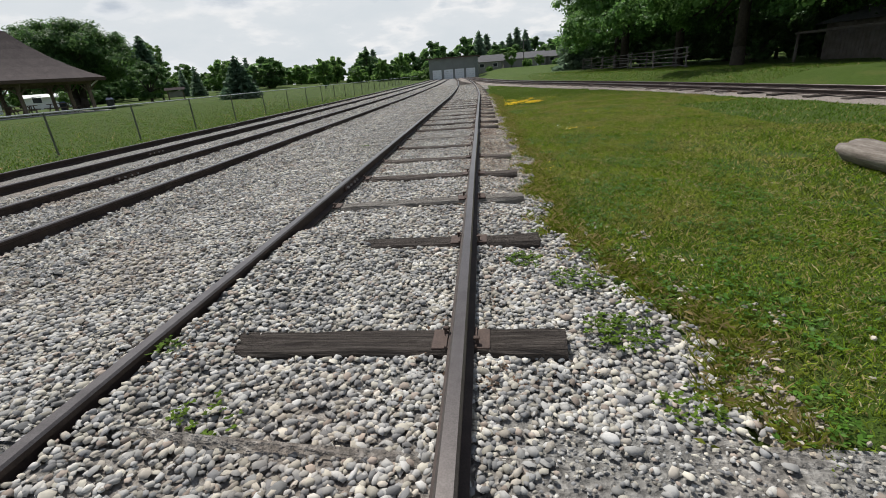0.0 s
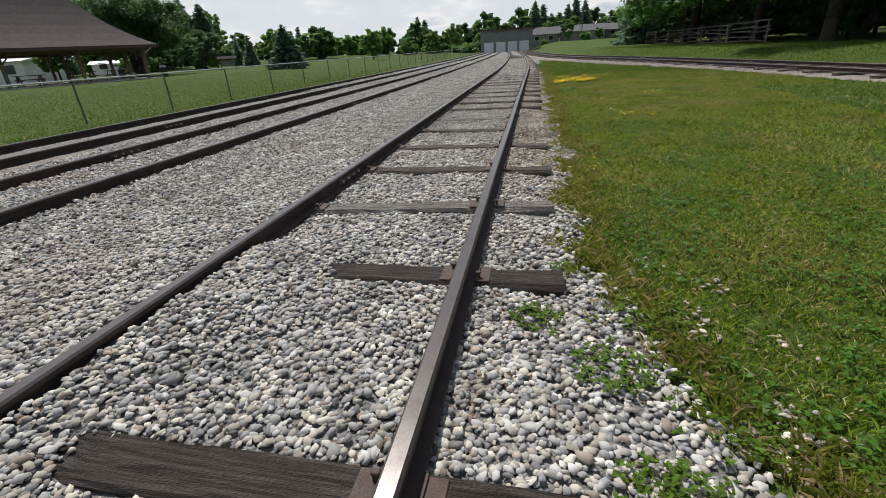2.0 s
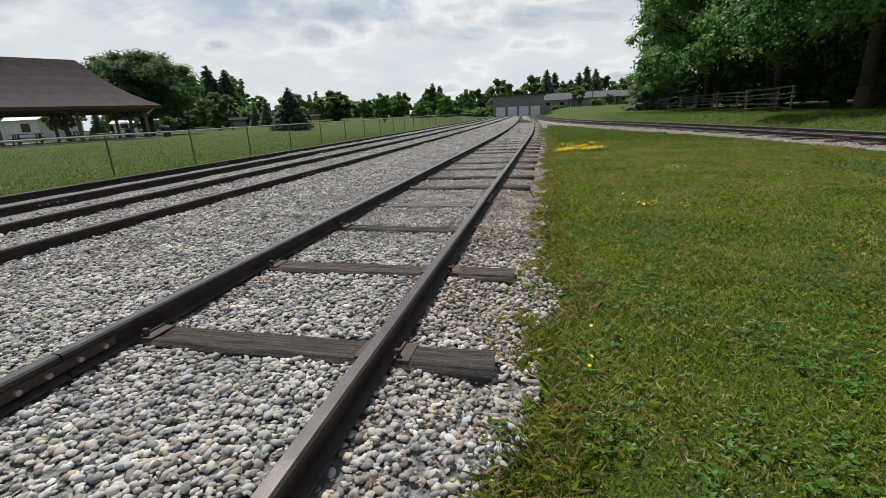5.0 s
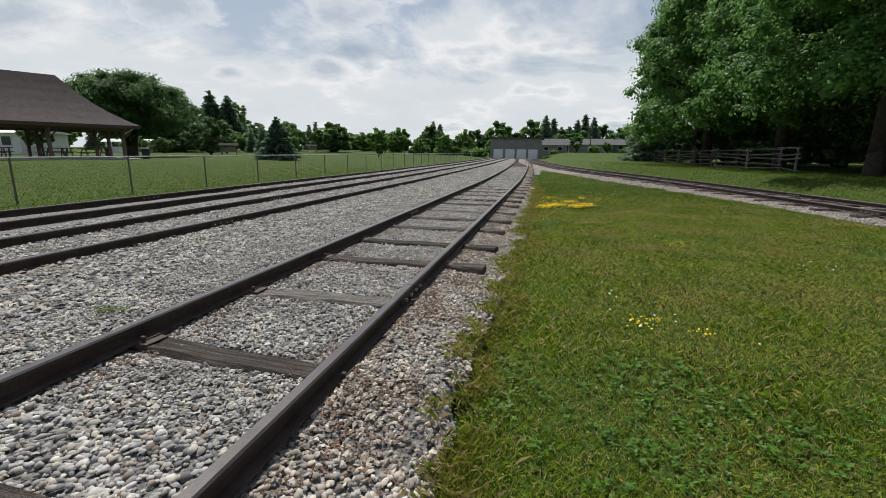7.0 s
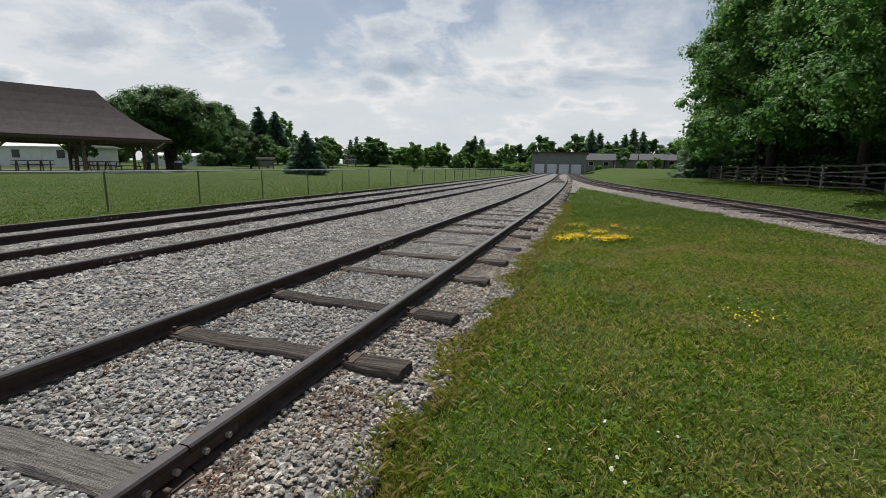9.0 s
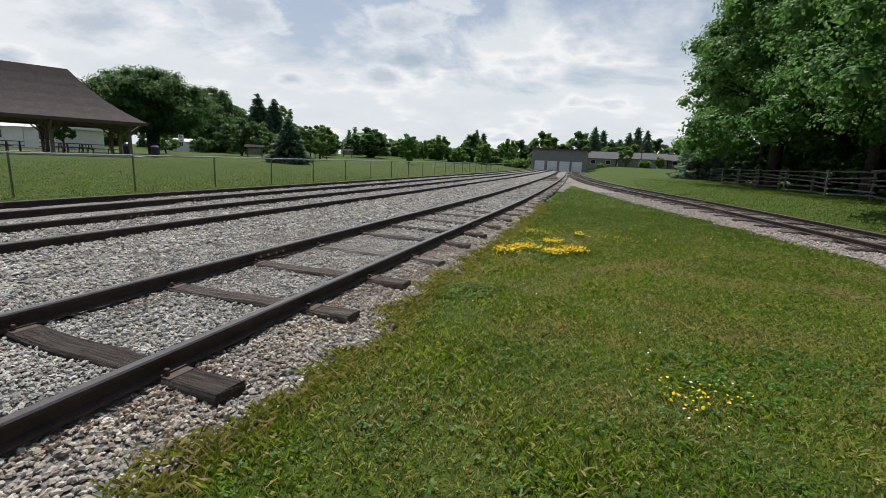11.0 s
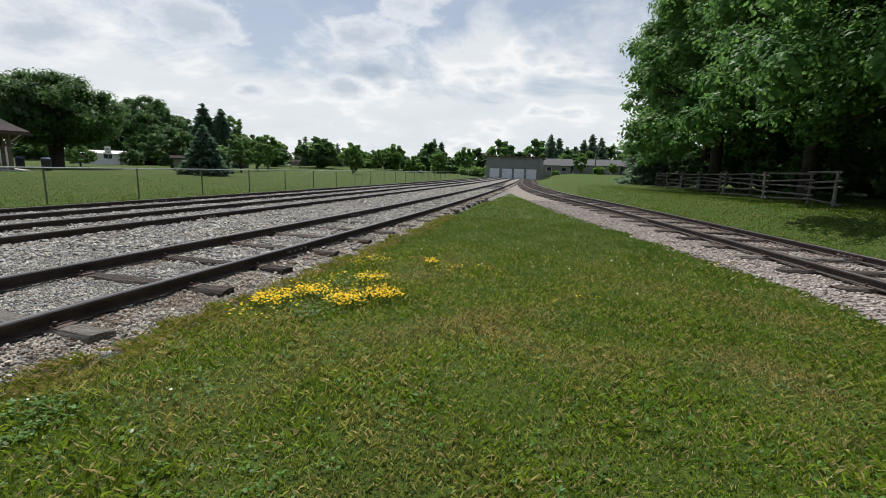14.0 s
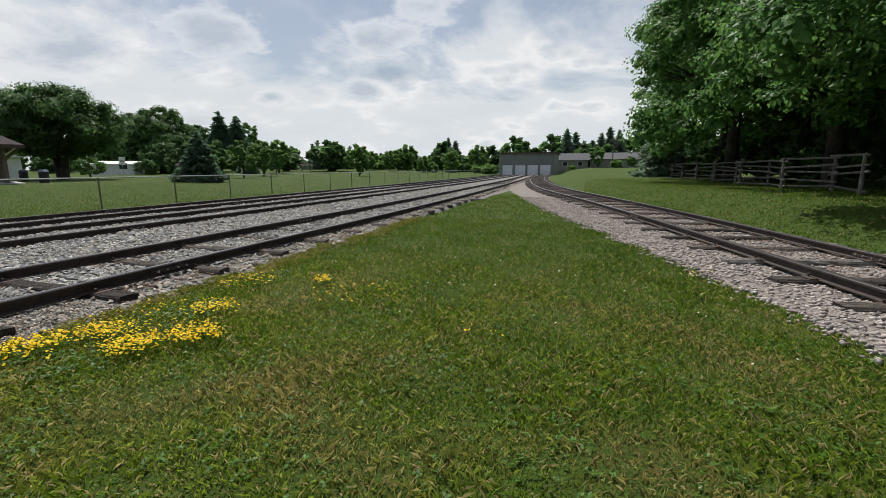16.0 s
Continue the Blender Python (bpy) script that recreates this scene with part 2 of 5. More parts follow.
M_BUFF = mat("dusty_buff_stone", [(0.24, 0.222, 0.196), (0.355, 0.332, 0.298), (0.48, 0.455, 0.412)], scale=3.0, rough=0.9, bump=0.35, fine=90, per="island", vary=0.36, bdist=0.003, tints=[(0.0, (1.05, 1.0, 0.95)), (0.4, (1.12, 1.03, 0.92)), (0.6, (0.68, 0.66, 0.64)), (0.78, (0.9, 0.77, 0.68)), (0.9, (1.3, 1.28, 1.2))])
M_STONE_ONE = mat("loose_stone", STONE, scale=9.0, rough=0.85, bump=0.25, fine=90, per="object", vary=0.5, bdist=0.003)
M_REDSTONE = mat("rust_stained_stone", [(0.215, 0.180, 0.160), (0.325, 0.285, 0.258), (0.44, 0.405, 0.37)], scale=4.0, rough=0.9, bump=0.25, fine=90, per="island", vary=0.45, bdist=0.003)
M_RAIL = mat("rusty_rail_steel", [(0.026, 0.017, 0.014), (0.042, 0.028, 0.023), (0.060, 0.040, 0.033)], scale=7, rough=0.75, bump=0.3, fine=120, metal=0.1, vary=0.25, bdist=0.002)
M_RAILTOP = mat("worn_rail_top", [(0.085, 0.074, 0.070), (0.125, 0.112, 0.107), (0.10, 0.088, 0.083)], scale=5, rough=0.30, bump=0.15, fine=150, metal=0.55, vary=0.2, bdist=0.001)
M_TIE = mat("weathered_tie_wood", [(0.026, 0.021, 0.018), (0.095, 0.080, 0.070), (0.19, 0.165, 0.146)], scale=4.5, rough=0.94, bump=1.0, fine=30, per="object", vary=0.3, stretch=(0.5, 13, 13), bdist=0.02, detail=9.0)
M_TIE_PALE = mat("bleached_tie_wood", [(0.07, 0.062, 0.054), (0.23, 0.213, 0.19), (0.36, 0.34, 0.31)], scale=4.5, rough=0.94, bump=1.0, fine=30, stretch=(0.5, 13, 13), bdist=0.02, detail=9.0)
M_PLATE = mat("rusted_plate", [(0.06, 0.042, 0.036), (0.10, 0.07, 0.058)], scale=20, rough=0.8, bump=0.4, fine=120, metal=0.3, bdist=0.002)
M_BOLT = mat("worn_bolt", [(0.30, 0.27, 0.25), (0.42, 0.40, 0.38)], scale=30, rough=0.5, bump=0.1, metal=0.5)
M_GALV = mat("galvanised_steel", [(0.44, 0.46, 0.46), (0.56, 0.58, 0.58)], scale=9, rough=0.5, bump=0.1, fine=60, metal=0.5, vary=0.12)
M_WIRE = mat("weathered_wire", [(0.09, 0.095, 0.085), (0.13, 0.135, 0.125)], scale=9, rough=0.7, bump=0.0, vary=0.1)
M_POST = mat("dull_green_post", [(0.10, 0.11, 0.075), (0.16, 0.17, 0.12)], scale=9, rough=0.7, bump=0.15, fine=60, metal=0.2, vary=0.15)
M_SHINGLE = mat("brown_shingles", [(0.050, 0.040, 0.040), (0.062, 0.050, 0.050), (0.074, 0.060, 0.059)], scale=2.2, rough=0.9, bump=0.5, fine=14, vary=0.22, bdist=0.02)
M_TIMBER = mat("brown_timber", [(0.13, 0.10, 0.075), (0.19, 0.155, 0.12)], scale=6, rough=0.85, bump=0.4, fine=40, vary=0.2)
M_FASCIA = mat("dark_fascia", [(0.075, 0.05, 0.042), (0.095, 0.066, 0.055)], scale=6, rough=0.8, bump=0.2, vary=0.15)
M_SOFFIT = mat("plank_soffit", [(0.20, 0.155, 0.11), (0.27, 0.21, 0.15)], scale=5, rough=0.85, bump=0.3, vary=0.15)
M_CONCRETE = mat("pale_concrete", [(0.42, 0.41, 0.38), (0.52, 0.51, 0.48)], scale=3, rough=0.9, bump=0.3, fine=50, vary=0.12)
M_WHITE = mat("white_siding", [(0.62, 0.63, 0.62), (0.72, 0.73, 0.72)], scale=1.5, rough=0.7, bump=0.15, fine=20, vary=0.08)
M_DOOR = mat("white_steel_door", [(0.66, 0.69, 0.72), (0.74, 0.77, 0.79)], scale=1.2, rough=0.55, bump=0.1, fine=10, vary=0.06)
M_METAL = mat("grey_green_sheet_steel", [(0.165, 0.182, 0.176), (0.205, 0.224, 0.216)], scale=0.8, rough=0.55, bump=0.15, fine=12, vary=0.1)
M_ROOFGREY = mat("grey_roof", [(0.085, 0.086, 0.09), (0.12, 0.121, 0.126)], scale=1.4, rough=0.85, bump=0.3, fine=9, vary=0.15)
M_SIDING = mat("beige_siding", [(0.20, 0.195, 0.18), (0.26, 0.255, 0.24)], scale=1.5, rough=0.8, bump=0.2, fine=14, vary=0.1)
M_DARKPANE = mat("dark_window_glass", [(0.02, 0.024, 0.028), (0.035, 0.04, 0.045)], scale=2, rough=0.12, bump=0.0, vary=0.1)
M_BARK = mat("maple_bark", [(0.04, 0.033, 0.027), (0.075, 0.064, 0.053)], scale=5, rough=0.95, bump=1.0, fine=16, vary=0.25, bdist=0.05)
M_GREYWOOD = mat("silvery_split_rail", [(0.09, 0.083, 0.075), (0.15, 0.14, 0.128), (0.21, 0.198, 0.182)], scale=4, rough=0.92, bump=0.7, fine=30, per="object", vary=0.25, bdist=0.01)
M_BARN = mat("weathered_barn_boards", [(0.075, 0.066, 0.058), (0.12, 0.108, 0.096)], scale=2.5, rough=0.95, bump=0.5, fine=18, per="object", vary=0.25)
M_LOG = mat("bleached_log", [(0.12, 0.10, 0.085), (0.20, 0.175, 0.15), (0.29, 0.265, 0.235)], scale=3, rough=0.92, bump=0.9, fine=20, stretch=(6, 0.7, 6), vary=0.2, bdist=0.012)
M_MAPLE = leaf_mat("maple_leaf", [(0.048, 0.125, 0.034), (0.078, 0.178, 0.044), (0.118, 0.232, 0.056)], vary=0.35, gloss=0.5, scale=0.35, through_light=0.42)
M_DARKLEAF = leaf_mat("dark_leaf", [(0.050, 0.112, 0.036), (0.080, 0.152, 0.047)], vary=0.35, through_light=0.44)
M_LIGHTLEAF = leaf_mat("young_leaf", [(0.080, 0.165, 0.042), (0.115, 0.210, 0.055)], vary=0.35, through_light=0.46)
M_NEEDLE = leaf_mat("spruce_needle", [(0.11, 0.17, 0.11), (0.15, 0.215, 0.14)], vary=0.35, through_light=0.45, gloss=0.6)
M_BLUENEEDLE = leaf_mat("blue_spruce_needle", [(0.055, 0.100, 0.062), (0.085, 0.140, 0.088)], vary=0.3, through_light=0.4, gloss=0.6)
M_PLASTIC = mat("dark_plastic", [(0.03, 0.032, 0.035), (0.045, 0.048, 0.05)], scale=5, rough=0.5, bump=0.1, vary=0.1)
M_BLUE = mat("faded_blue_paint", [(0.10, 0.13, 0.20), (0.13, 0.16, 0.24)], scale=5, rough=0.6, bump=0.1, vary=0.1)
M_SIGN = mat("white_sign_face", [(0.68, 0.70, 0.68), (0.75, 0.77, 0.75)], scale=3, rough=0.5, bump=0.0, vary=0.05)
M_GREYPAINT = mat("grey_paint", [(0.30, 0.31, 0.32), (0.38, 0.39, 0.40)], scale=3, rough=0.6, bump=0.1, vary=0.1)


# ---- helpers ----
def mesh_np(name, verts, faces, material, smooth=False):
    """A mesh from arrays: verts (n,3), faces (m,k)."""
    me = bpy.data.meshes.new(name)
    verts = np.asarray(verts, np.float32).reshape(-1, 3)
    faces = np.asarray(faces, np.int32)
    m, k = faces.shape
    me.vertices.add(len(verts))
    me.vertices.foreach_set("co", verts.ravel())
    me.loops.add(m * k)
    me.loops.foreach_set("vertex_index", faces.ravel())
    me.polygons.add(m)
    me.polygons.foreach_set("loop_start", np.arange(0, m * k, k, dtype=np.int32))
    me.update(calc_edges=True)
    me.polygons.foreach_set("use_smooth", np.full(m, smooth))
    me.materials.append(material)
    return me


def holder(name, at=(0, 0, 0), rz=0.0):
    ob = new(name)
    ob.empty_display_size = 0.2
    ob.matrix_world = pose(*at, 0, 0, rz)
    return ob


def child(name, me, parent, m=None, label=""):
    ob = new(name, me)
    ob.parent = parent
    if m is not None:
        ob.matrix_basis = m
    return tagged(ob, label)


def part(name, bm, material, parent, label="", smooth=False):
    me = bpy.data.meshes.new(name)
    for f in bm.faces:
        f.smooth = smooth
    bm.to_mesh(me)
    bm.free()
    me.materials.append(material)
    return child(name, me, parent, None, label)


def box(bm, x0, y0, z0, x1, y1, z1, bevel=0.0, m=None):
    r = bmesh.ops.create_cube(bm, size=1)
    vs = r["verts"]
    bmesh.ops.transform(bm, verts=vs, matrix=Matrix.Translation(((x0 + x1) / 2, (y0 + y1) / 2, (z0 + z1) / 2)) @ Matrix.Diagonal((x1 - x0, y1 - y0, z1 - z0, 1)))
    if bevel:
        es = list({e for v in vs for e in v.link_edges})
        r2 = bmesh.ops.bevel(bm, geom=es, offset=bevel, segments=1, affect="EDGES")
        vs = list({v for f in r2["faces"] for v in f.verts} | {v for v in vs if v.is_valid})
    if m is not None:
        bmesh.ops.transform(bm, verts=[v for v in vs if v.is_valid], matrix=m)
    return bm


def boxed(*a, **k):
    return box(bmesh.new(), *a, **k)


def tube(bm, p, q, r0, r1=None, n=8):
    """A capped cylinder or cone from p to q."""
    p, q = Vector(p), Vector(q)
    r1 = r0 if r1 is None else r1
    turn = (q - p).to_track_quat("Z", "Y").to_matrix()
    ring = [[bm.verts.new(c + turn @ Vector((math.cos(i * math.tau / n) * r, math.sin(i * math.tau / n) * r, 0))) for i in range(n)] for c, r in ((p, r0), (q, r1))]
    for i in range(n):
        bm.faces.new((ring[0][i], ring[0][(i + 1) % n], ring[1][(i + 1) % n], ring[1][i]))
    bm.faces.new(ring[0][::-1])
    bm.faces.new(ring[1])
    return bm


def tubed(*a, **k):
    return tube(bmesh.new(), *a, **k)


def smoothstep(v, a, b):
    u = np.clip((np.asarray(v, float) - a) / (b - a), 0, 1)
    return u * u * (3 - 2 * u)


def wave(x, y, s, seed=0.0):
    """Cheap smooth noise, about -1 to 1."""
    x, y = np.asarray(x) / s, np.asarray(y) / s
    return (np.sin(1.7 * x + 2.3 * y + seed) + np.sin(-2.9 * x + 1.3 * y + 1.7 * seed + 1) + np.sin(4.3 * x + 3.7 * y + 2.1 * seed + 2) * 0.6 + np.sin(7.1 * x - 5.9 * y + seed) * 0.4) / 3.0


# ---- the lines of the tracks ----
def bend(y):
    return -4.3 * np.power(np.clip((np.asarray(y, float) - 23) / 84, 0, 1.4), 1.5)


def track_a(y):
    return bend(y) - 0.022


def track_b(y):
    return -4.4 + bend(y) * 2.75 / 4.3


def track_c(y):
    return -7.48 + bend(y) * 2.6 / 4.3


RIGHT_Y = np.array([-90, -40, 0, 10.4, 15, 19, 22, 25, 28.5, 32, 35, 41, 50, 65, 85, 107, 140.0])
RIGHT_X = np.array([30.5, 21, 13.35, 11.4, 10.55, 9.8, 9.2, 8.55, 7.8, 6.95, 6.2, 4.5, 2.9, 1.0, -0.5, -1.4, -1.8])
FINE_Y = np.arange(-90, 140, 0.5)
FINE_X = np.convolve(np.pad(np.interp(FINE_Y, RIGHT_Y, RIGHT_X), 8, mode="reflect", reflect_type="odd"), np.ones(17) / 17, "valid")


def track_r(y):
    return np.interp(y, FINE_Y, FINE_X)


def fence_x(y):
    return -10.75 + bend(y) * 2.4 / 4.3


def land(x, y):
    """Height of the ground: level at the tracks, a bank rising on the far side of the right-hand track, a rise towards the houses."""
    x, y = np.asarray(x, float), np.asarray(y, float)
    d = x - track_r(np.clip(y, -90, 139))
    z = -0.06 + 0.50 * smoothstep(d, 1.8, 5.0)
    z = z + 1.0 * smoothstep(y, 88, 135) * smoothstep(x, -2, 8)
    z = z + 0.50 * smoothstep(-x, 12, 22) + 0.9 * smoothstep(y, 70, 115) * smoothstep(-x, 24, 50)
    # the ballast lies in a shallow tray
    z = z - 0.10 * smoothstep(1.9 + bend(y) + 0.25 * smoothstep(-y, -2.2, -0.2) - x, 0.0, 0.5) * smoothstep(x + 8.9 - bend(y) * 0.6, 0.0, 0.4)
    return z + 0.012 * wave(x, y, 1.1)


def gravel_edge(y):
    """The ragged edge between ballast and lawn beside the near track."""
    y = np.asarray(y, float)
    return 1.58 + 0.10 * wave(y * 0.7, y * 0.3, 0.35) + 0.12 * wave(y, 0 * y, 1.6, 2.0) - 0.3 * smoothstep(y, 20, 30) + 0.40 * smoothstep(-y, -1.9, 0.1) + bend(y)


def gravel_edge_r(y):
    y = np.asarray(y, float)
    return track_r(y) - 1.9 - 0.95 * smoothstep(y, 17, 31) + 0.12 * wave(y, 0.4 * y, 0.6, 4.0)


def on_gravel(x, y):
    x, y = np.asarray(x, float), np.asarray(y, float)
    left = (x < gravel_edge(y)) & (x > -8.6 + bend(y) * 0.6)
    right = (x > gravel_edge_r(y)) & (x < track_r(y) + 1.55)
    path = y < -0.72 + 0.10 * wave(x, y, 0.4, 1.0) + 0.06 * wave(x, y, 0.13)
    return left | right | (path & (x > 0) & (x < 4.5))

# ---- the large structure: ground and ballast ----
def spread(lo, hi, fine_lo, fine_hi, step, growth=1.25):
    out = list(np.arange(fine_lo, fine_hi + step / 2, step))
    s = step
    while out[-1] < hi:
        s *= growth
        out.append(out[-1] + s)
    s = step
    while out[0] > lo:
        s *= growth
        out.insert(0, out[0] - s)
    return np.array(out)


def sheet(name, xs, ys, zfun, material):
    X, Y = np.meshgrid(xs, ys)
    v = np.stack([X, Y, zfun(X, Y)], -1).reshape(-1, 3)
    nx, ny = len(xs), len(ys)
    i = (np.arange(ny - 1)[:, None] * nx + np.arange(nx - 1)[None, :]).ravel()
    f = np.stack([i, i + 1, i + nx + 1, i + nx], 1)
    return new(name, mesh_np(name, v, f, material, True))


ground = sheet("ground", spread(-2500, 2500, -14, 20, 0.5), spread(-300, 3000, -4, 60, 0.5), land, M_GROUND)
tagged(ground, "mown green lawn with dry straw-coloured patches", "ground", kind="structure")


def strip(name, ys, left, right, n, zfun, material):
    """A long sheet between two wandering edges; its rims dip under the lawn."""
    L, R = left(ys), right(ys)
    u = np.linspace(0, 1, n)
    X = L[:, None] + (R - L)[:, None] * u[None, :]
    Y = np.repeat(ys[:, None], n, 1)
    Z = zfun(X, Y)
    Z[:, 0] -= 0.06
    Z[:, -1] -= 0.06
    v = np.stack([X, Y, Z], -1).reshape(-1, 3)
    m = len(ys)
    i = (np.arange(m - 1)[:, None] * n + np.arange(n - 1)[None, :]).ravel()
    return new(name, mesh_np(name, v, np.stack([i, i + 1, i + n + 1, i + n], 1), material, True))


def bed(x, y):
    """The bed sags between the ties' ends and the lawn."""
    off = np.asarray(x, float) - bend(y)
    drop = 0.030 * smoothstep(off, 0.82, 1.3) * smoothstep(y, -0.75, -0.45)
    heap = 0.060 * smoothstep(off, 0.80, 0.95) * smoothstep(y, 6.0, 6.5) * (1 - smoothstep(y, 8.4, 8.9))
    # stones heaped against the inside of the left rail at the near end
    rim = 0.112 * (1 - smoothstep(y, 0.7, 2.35)) * (1 - smoothstep(off, -0.86, -0.2 + 0.75 * smoothstep(y, 0.6, 1.4)))
    rim = np.where(off < -0.83, 0.0, rim) + 0.035 * smoothstep(y, 1.1, 1.4) * (1 - smoothstep(y, 1.7, 2.1)) * (1 - smoothstep(off, -0.5, 0.0)) * (off > -0.83)
    return -0.042 - drop + heap + rim + 0.034 * smoothstep(-off, 0.86, 1.15) + 0.010 * wave(x, y, 0.5) + 0.006 * wave(x, y, 0.16, 3)


ballast = strip("ballast", np.concatenate([np.arange(-5, 30, 0.12), np.arange(30, 108, 0.8)]), lambda y: -8.6 + bend(y) * 0.6, lambda y: np.where(y < -0.72, 4.3, gravel_edge(y)), 90, bed, M_BALLAST)
tagged(ballast, "bed of pale grey and buff crushed stone round the rails", "gravel", kind="structure")
ballast_spur = strip("ballast_spur", np.concatenate([np.arange(-60, 10, 1.0), np.arange(10, 44, 0.2), np.arange(44, 107, 0.8)]), gravel_edge_r, lambda y: track_r(y) + 1.55, 24, lambda x, y: bed(x, y) + 0.028, M_BALLAST_RUST)
tagged(ballast_spur, "rust-stained gravel bed under the branch track", "gravel", kind="structure")
# the worn gravel between the converging tracks, beyond the tip of the lawn
yard = strip("ballast_yard", np.arange(34.5, 107, 0.8), lambda y: gravel_edge(y) - 0.2, lambda y: np.maximum(gravel_edge_r(y), gravel_edge(y)) + 0.3, 10, lambda x, y: bed(x, y) - 0.002, M_BALLAST)
tagged(yard, "worn gravel where the tracks draw together", "gravel", kind="structure")

# ---- rails ----
HEAD = [(-0.037, 0.096), (-0.037, 0.120), (-0.027, 0.131), (0.027, 0.131), (0.037, 0.120), (0.037, 0.096)]
RAIL_PROFILE = [(-0.066, 0.0), (-0.066, 0.012), (-0.014, 0.024), (-0.009, 0.084)] + HEAD + [(0.009, 0.084), (0.014, 0.024), (0.066, 0.012), (0.066, 0.0)]


def rail_mesh(line, side, y0, y1, step):
    ys = np.arange(y0, y1 + 1e-6, step) if y1 - y0 > step else np.array([y0, y1])
    ys = np.append(ys[ys < y1 - 0.01], y1)
    x = line(ys)
    dx = np.gradient(x, ys)
    n = np.stack([np.ones_like(dx), -dx], 1) / np.sqrt(1 + dx * dx)[:, None]
    prof = np.array(RAIL_PROFILE)
    k = len(prof)
    cx, cy = x + n[:, 0] * side, ys + n[:, 1] * side
    wob = 0.004 * wave(ys, ys * 0.3, 2.3, side)
    V = np.stack([cx[:, None] + n[:, :1] * (prof[None, :, 0]) + wob[:, None], cy[:, None] + n[:, 1:] * prof[None, :, 0], np.repeat(prof[None, :, 1], len(ys), 0)], -1).reshape(-1, 3)
    m = len(ys)
    a = (np.arange(m - 1)[:, None] * k + np.arange(k)[None, :])
    b = (np.arange(m - 1)[:, None] * k + (np.arange(k)[None, :] + 1) % k)
    F = np.stack([a, a + k, b + k, b], -1).reshape(-1, 4)
    me = mesh_np("rail", V, F, M_RAIL)
    me.materials.append(M_RAILTOP)
    idx = np.zeros(len(F), np.int32)
    seg = np.tile(np.arange(k), m - 1)
    idx[(seg == 5) | (seg == 6) | (seg == 7)] = 1
    me.polygons.foreach_set("material_index", idx)
    return me


def joint_bar_mesh():
    bm = bmesh.new()
    for s in (-1, 1):
        box(bm, s * 0.010 if s > 0 else -0.034, -0.30, 0.028, 0.034 if s > 0 else -0.010, 0.30, 0.090, bevel=0.006)
    me = bpy.data.meshes.new("joint_bar")
    bm.to_mesh(me)
    bm.free()
    me.materials.append(M_PLATE)
    return me


def bolt_mesh():
    bm = bmesh.new()
    tube(bm, (-0.048, 0, 0.058), (0.055, 0, 0.058), 0.016, n=6)
    me = bpy.data.meshes.new("bolt")
    bm.to_mesh(me)
    bm.free()
    me.materials.append(M_BOLT)
    return me


def plate_mesh():
    bm = bmesh.new()
    box(bm, -0.15, -0.09, 0.0, 0.15, 0.09, 0.012, bevel=0.003)
    box(bm, -0.082, -0.09, 0.012, -0.07, 0.09, 0.022)
    box(bm, 0.07, -0.09, 0.012, 0.082, 0.09, 0.022)
    me = bpy.data.meshes.new("tie_plate")
    bm.to_mesh(me)
    bm.free()
    me.materials.append(M_PLATE)
    return me


def spike_mesh():
    bm = bmesh.new()
    box(bm, -0.008, -0.008, 0.0, 0.008, 0.008, 0.035)
    box(bm, -0.02, -0.013, 0.03, 0.013, 0.013, 0.045, bevel=0.004)
    me = bpy.data.meshes.new("spike")
    bm.to_mesh(me)
    bm.free()
    me.materials.append(M_PLATE)
    return me


def tie_mesh(seed, length=2.62, w=0.225, h=0.17, worn=0.012, material=None):
    """A hewn timber with rounded, split and worn edges."""
    rnd = np.random.RandomState(seed)
    n, k = 18, 10
    xs = np.linspace(-length / 2, length / 2, n)
    ring = []
    for j in range(k):
        a = (j + 0.5) / k * math.tau
        c, s = math.cos(a), math.sin(a)
        e = 0.30 + 0.12 * (seed % 3)
        ring.append((math.copysign(abs(c) ** e, c) * w / 2, math.copysign(abs(s) ** e, s) * h / 2 - h / 2))
    ring = np.array(ring)
    V = np.zeros((n, k, 3))
    ph = rnd.rand() * 9
    for i, x in enumerate(xs):
        t = wave(x, 0.0, 0.5, ph) * worn
        V[i, :, 0] = x + rnd.uniform(-0.004, 0.004, k) + (0.02 * rnd.uniform(-1, 1, k) if i in (0, n - 1) else 0)
        V[i, :, 1] = ring[:, 0] * (1 + t * 1.5) + t * 0.6 + rnd.uniform(-1, 1, k) * worn * 0.35
        V[i, :, 2] = ring[:, 1] + rnd.uniform(-1, 1, k) * worn * 0.3 + t * 0.3
    # a long split down the top
    top = int(np.argmin(abs(ring[:, 0]) - ring[:, 1] * 10))
    lo, hi = sorted(rnd.randint(0, n, 2))
    V[lo:hi, top, 2] -= 0.018
    V = V.reshape(-1, 3)
    a = (np.arange(n - 1)[:, None] * k + np.arange(k)[None, :])
    b = (np.arange(n - 1)[:, None] * k + (np.arange(k)[None, :] + 1) % k)
    F = np.stack([a, b, b + k, a + k], -1).reshape(-1, 4)
    cap = []
    for base, flip in ((0, 1), ((n - 1) * k, 0)):
        for j in range(1, k - 2, 2):
            q = (base, base + j, base + j + 1, base + j + 2)
            cap.append(q[::-1] if flip else q)
    return mesh_np("tie", V, np.concatenate([F, np.array(cap)]), material or M_TIE)


TIES = [tie_mesh(s) for s in range(6)]
TIES_PALE = [tie_mesh(s, worn=0.018, material=M_TIE_PALE) for s in (10, 11)]
PLATE, SPIKE, BAR, BOLT = plate_mesh(), spike_mesh(), joint_bar_mesh(), bolt_mesh()


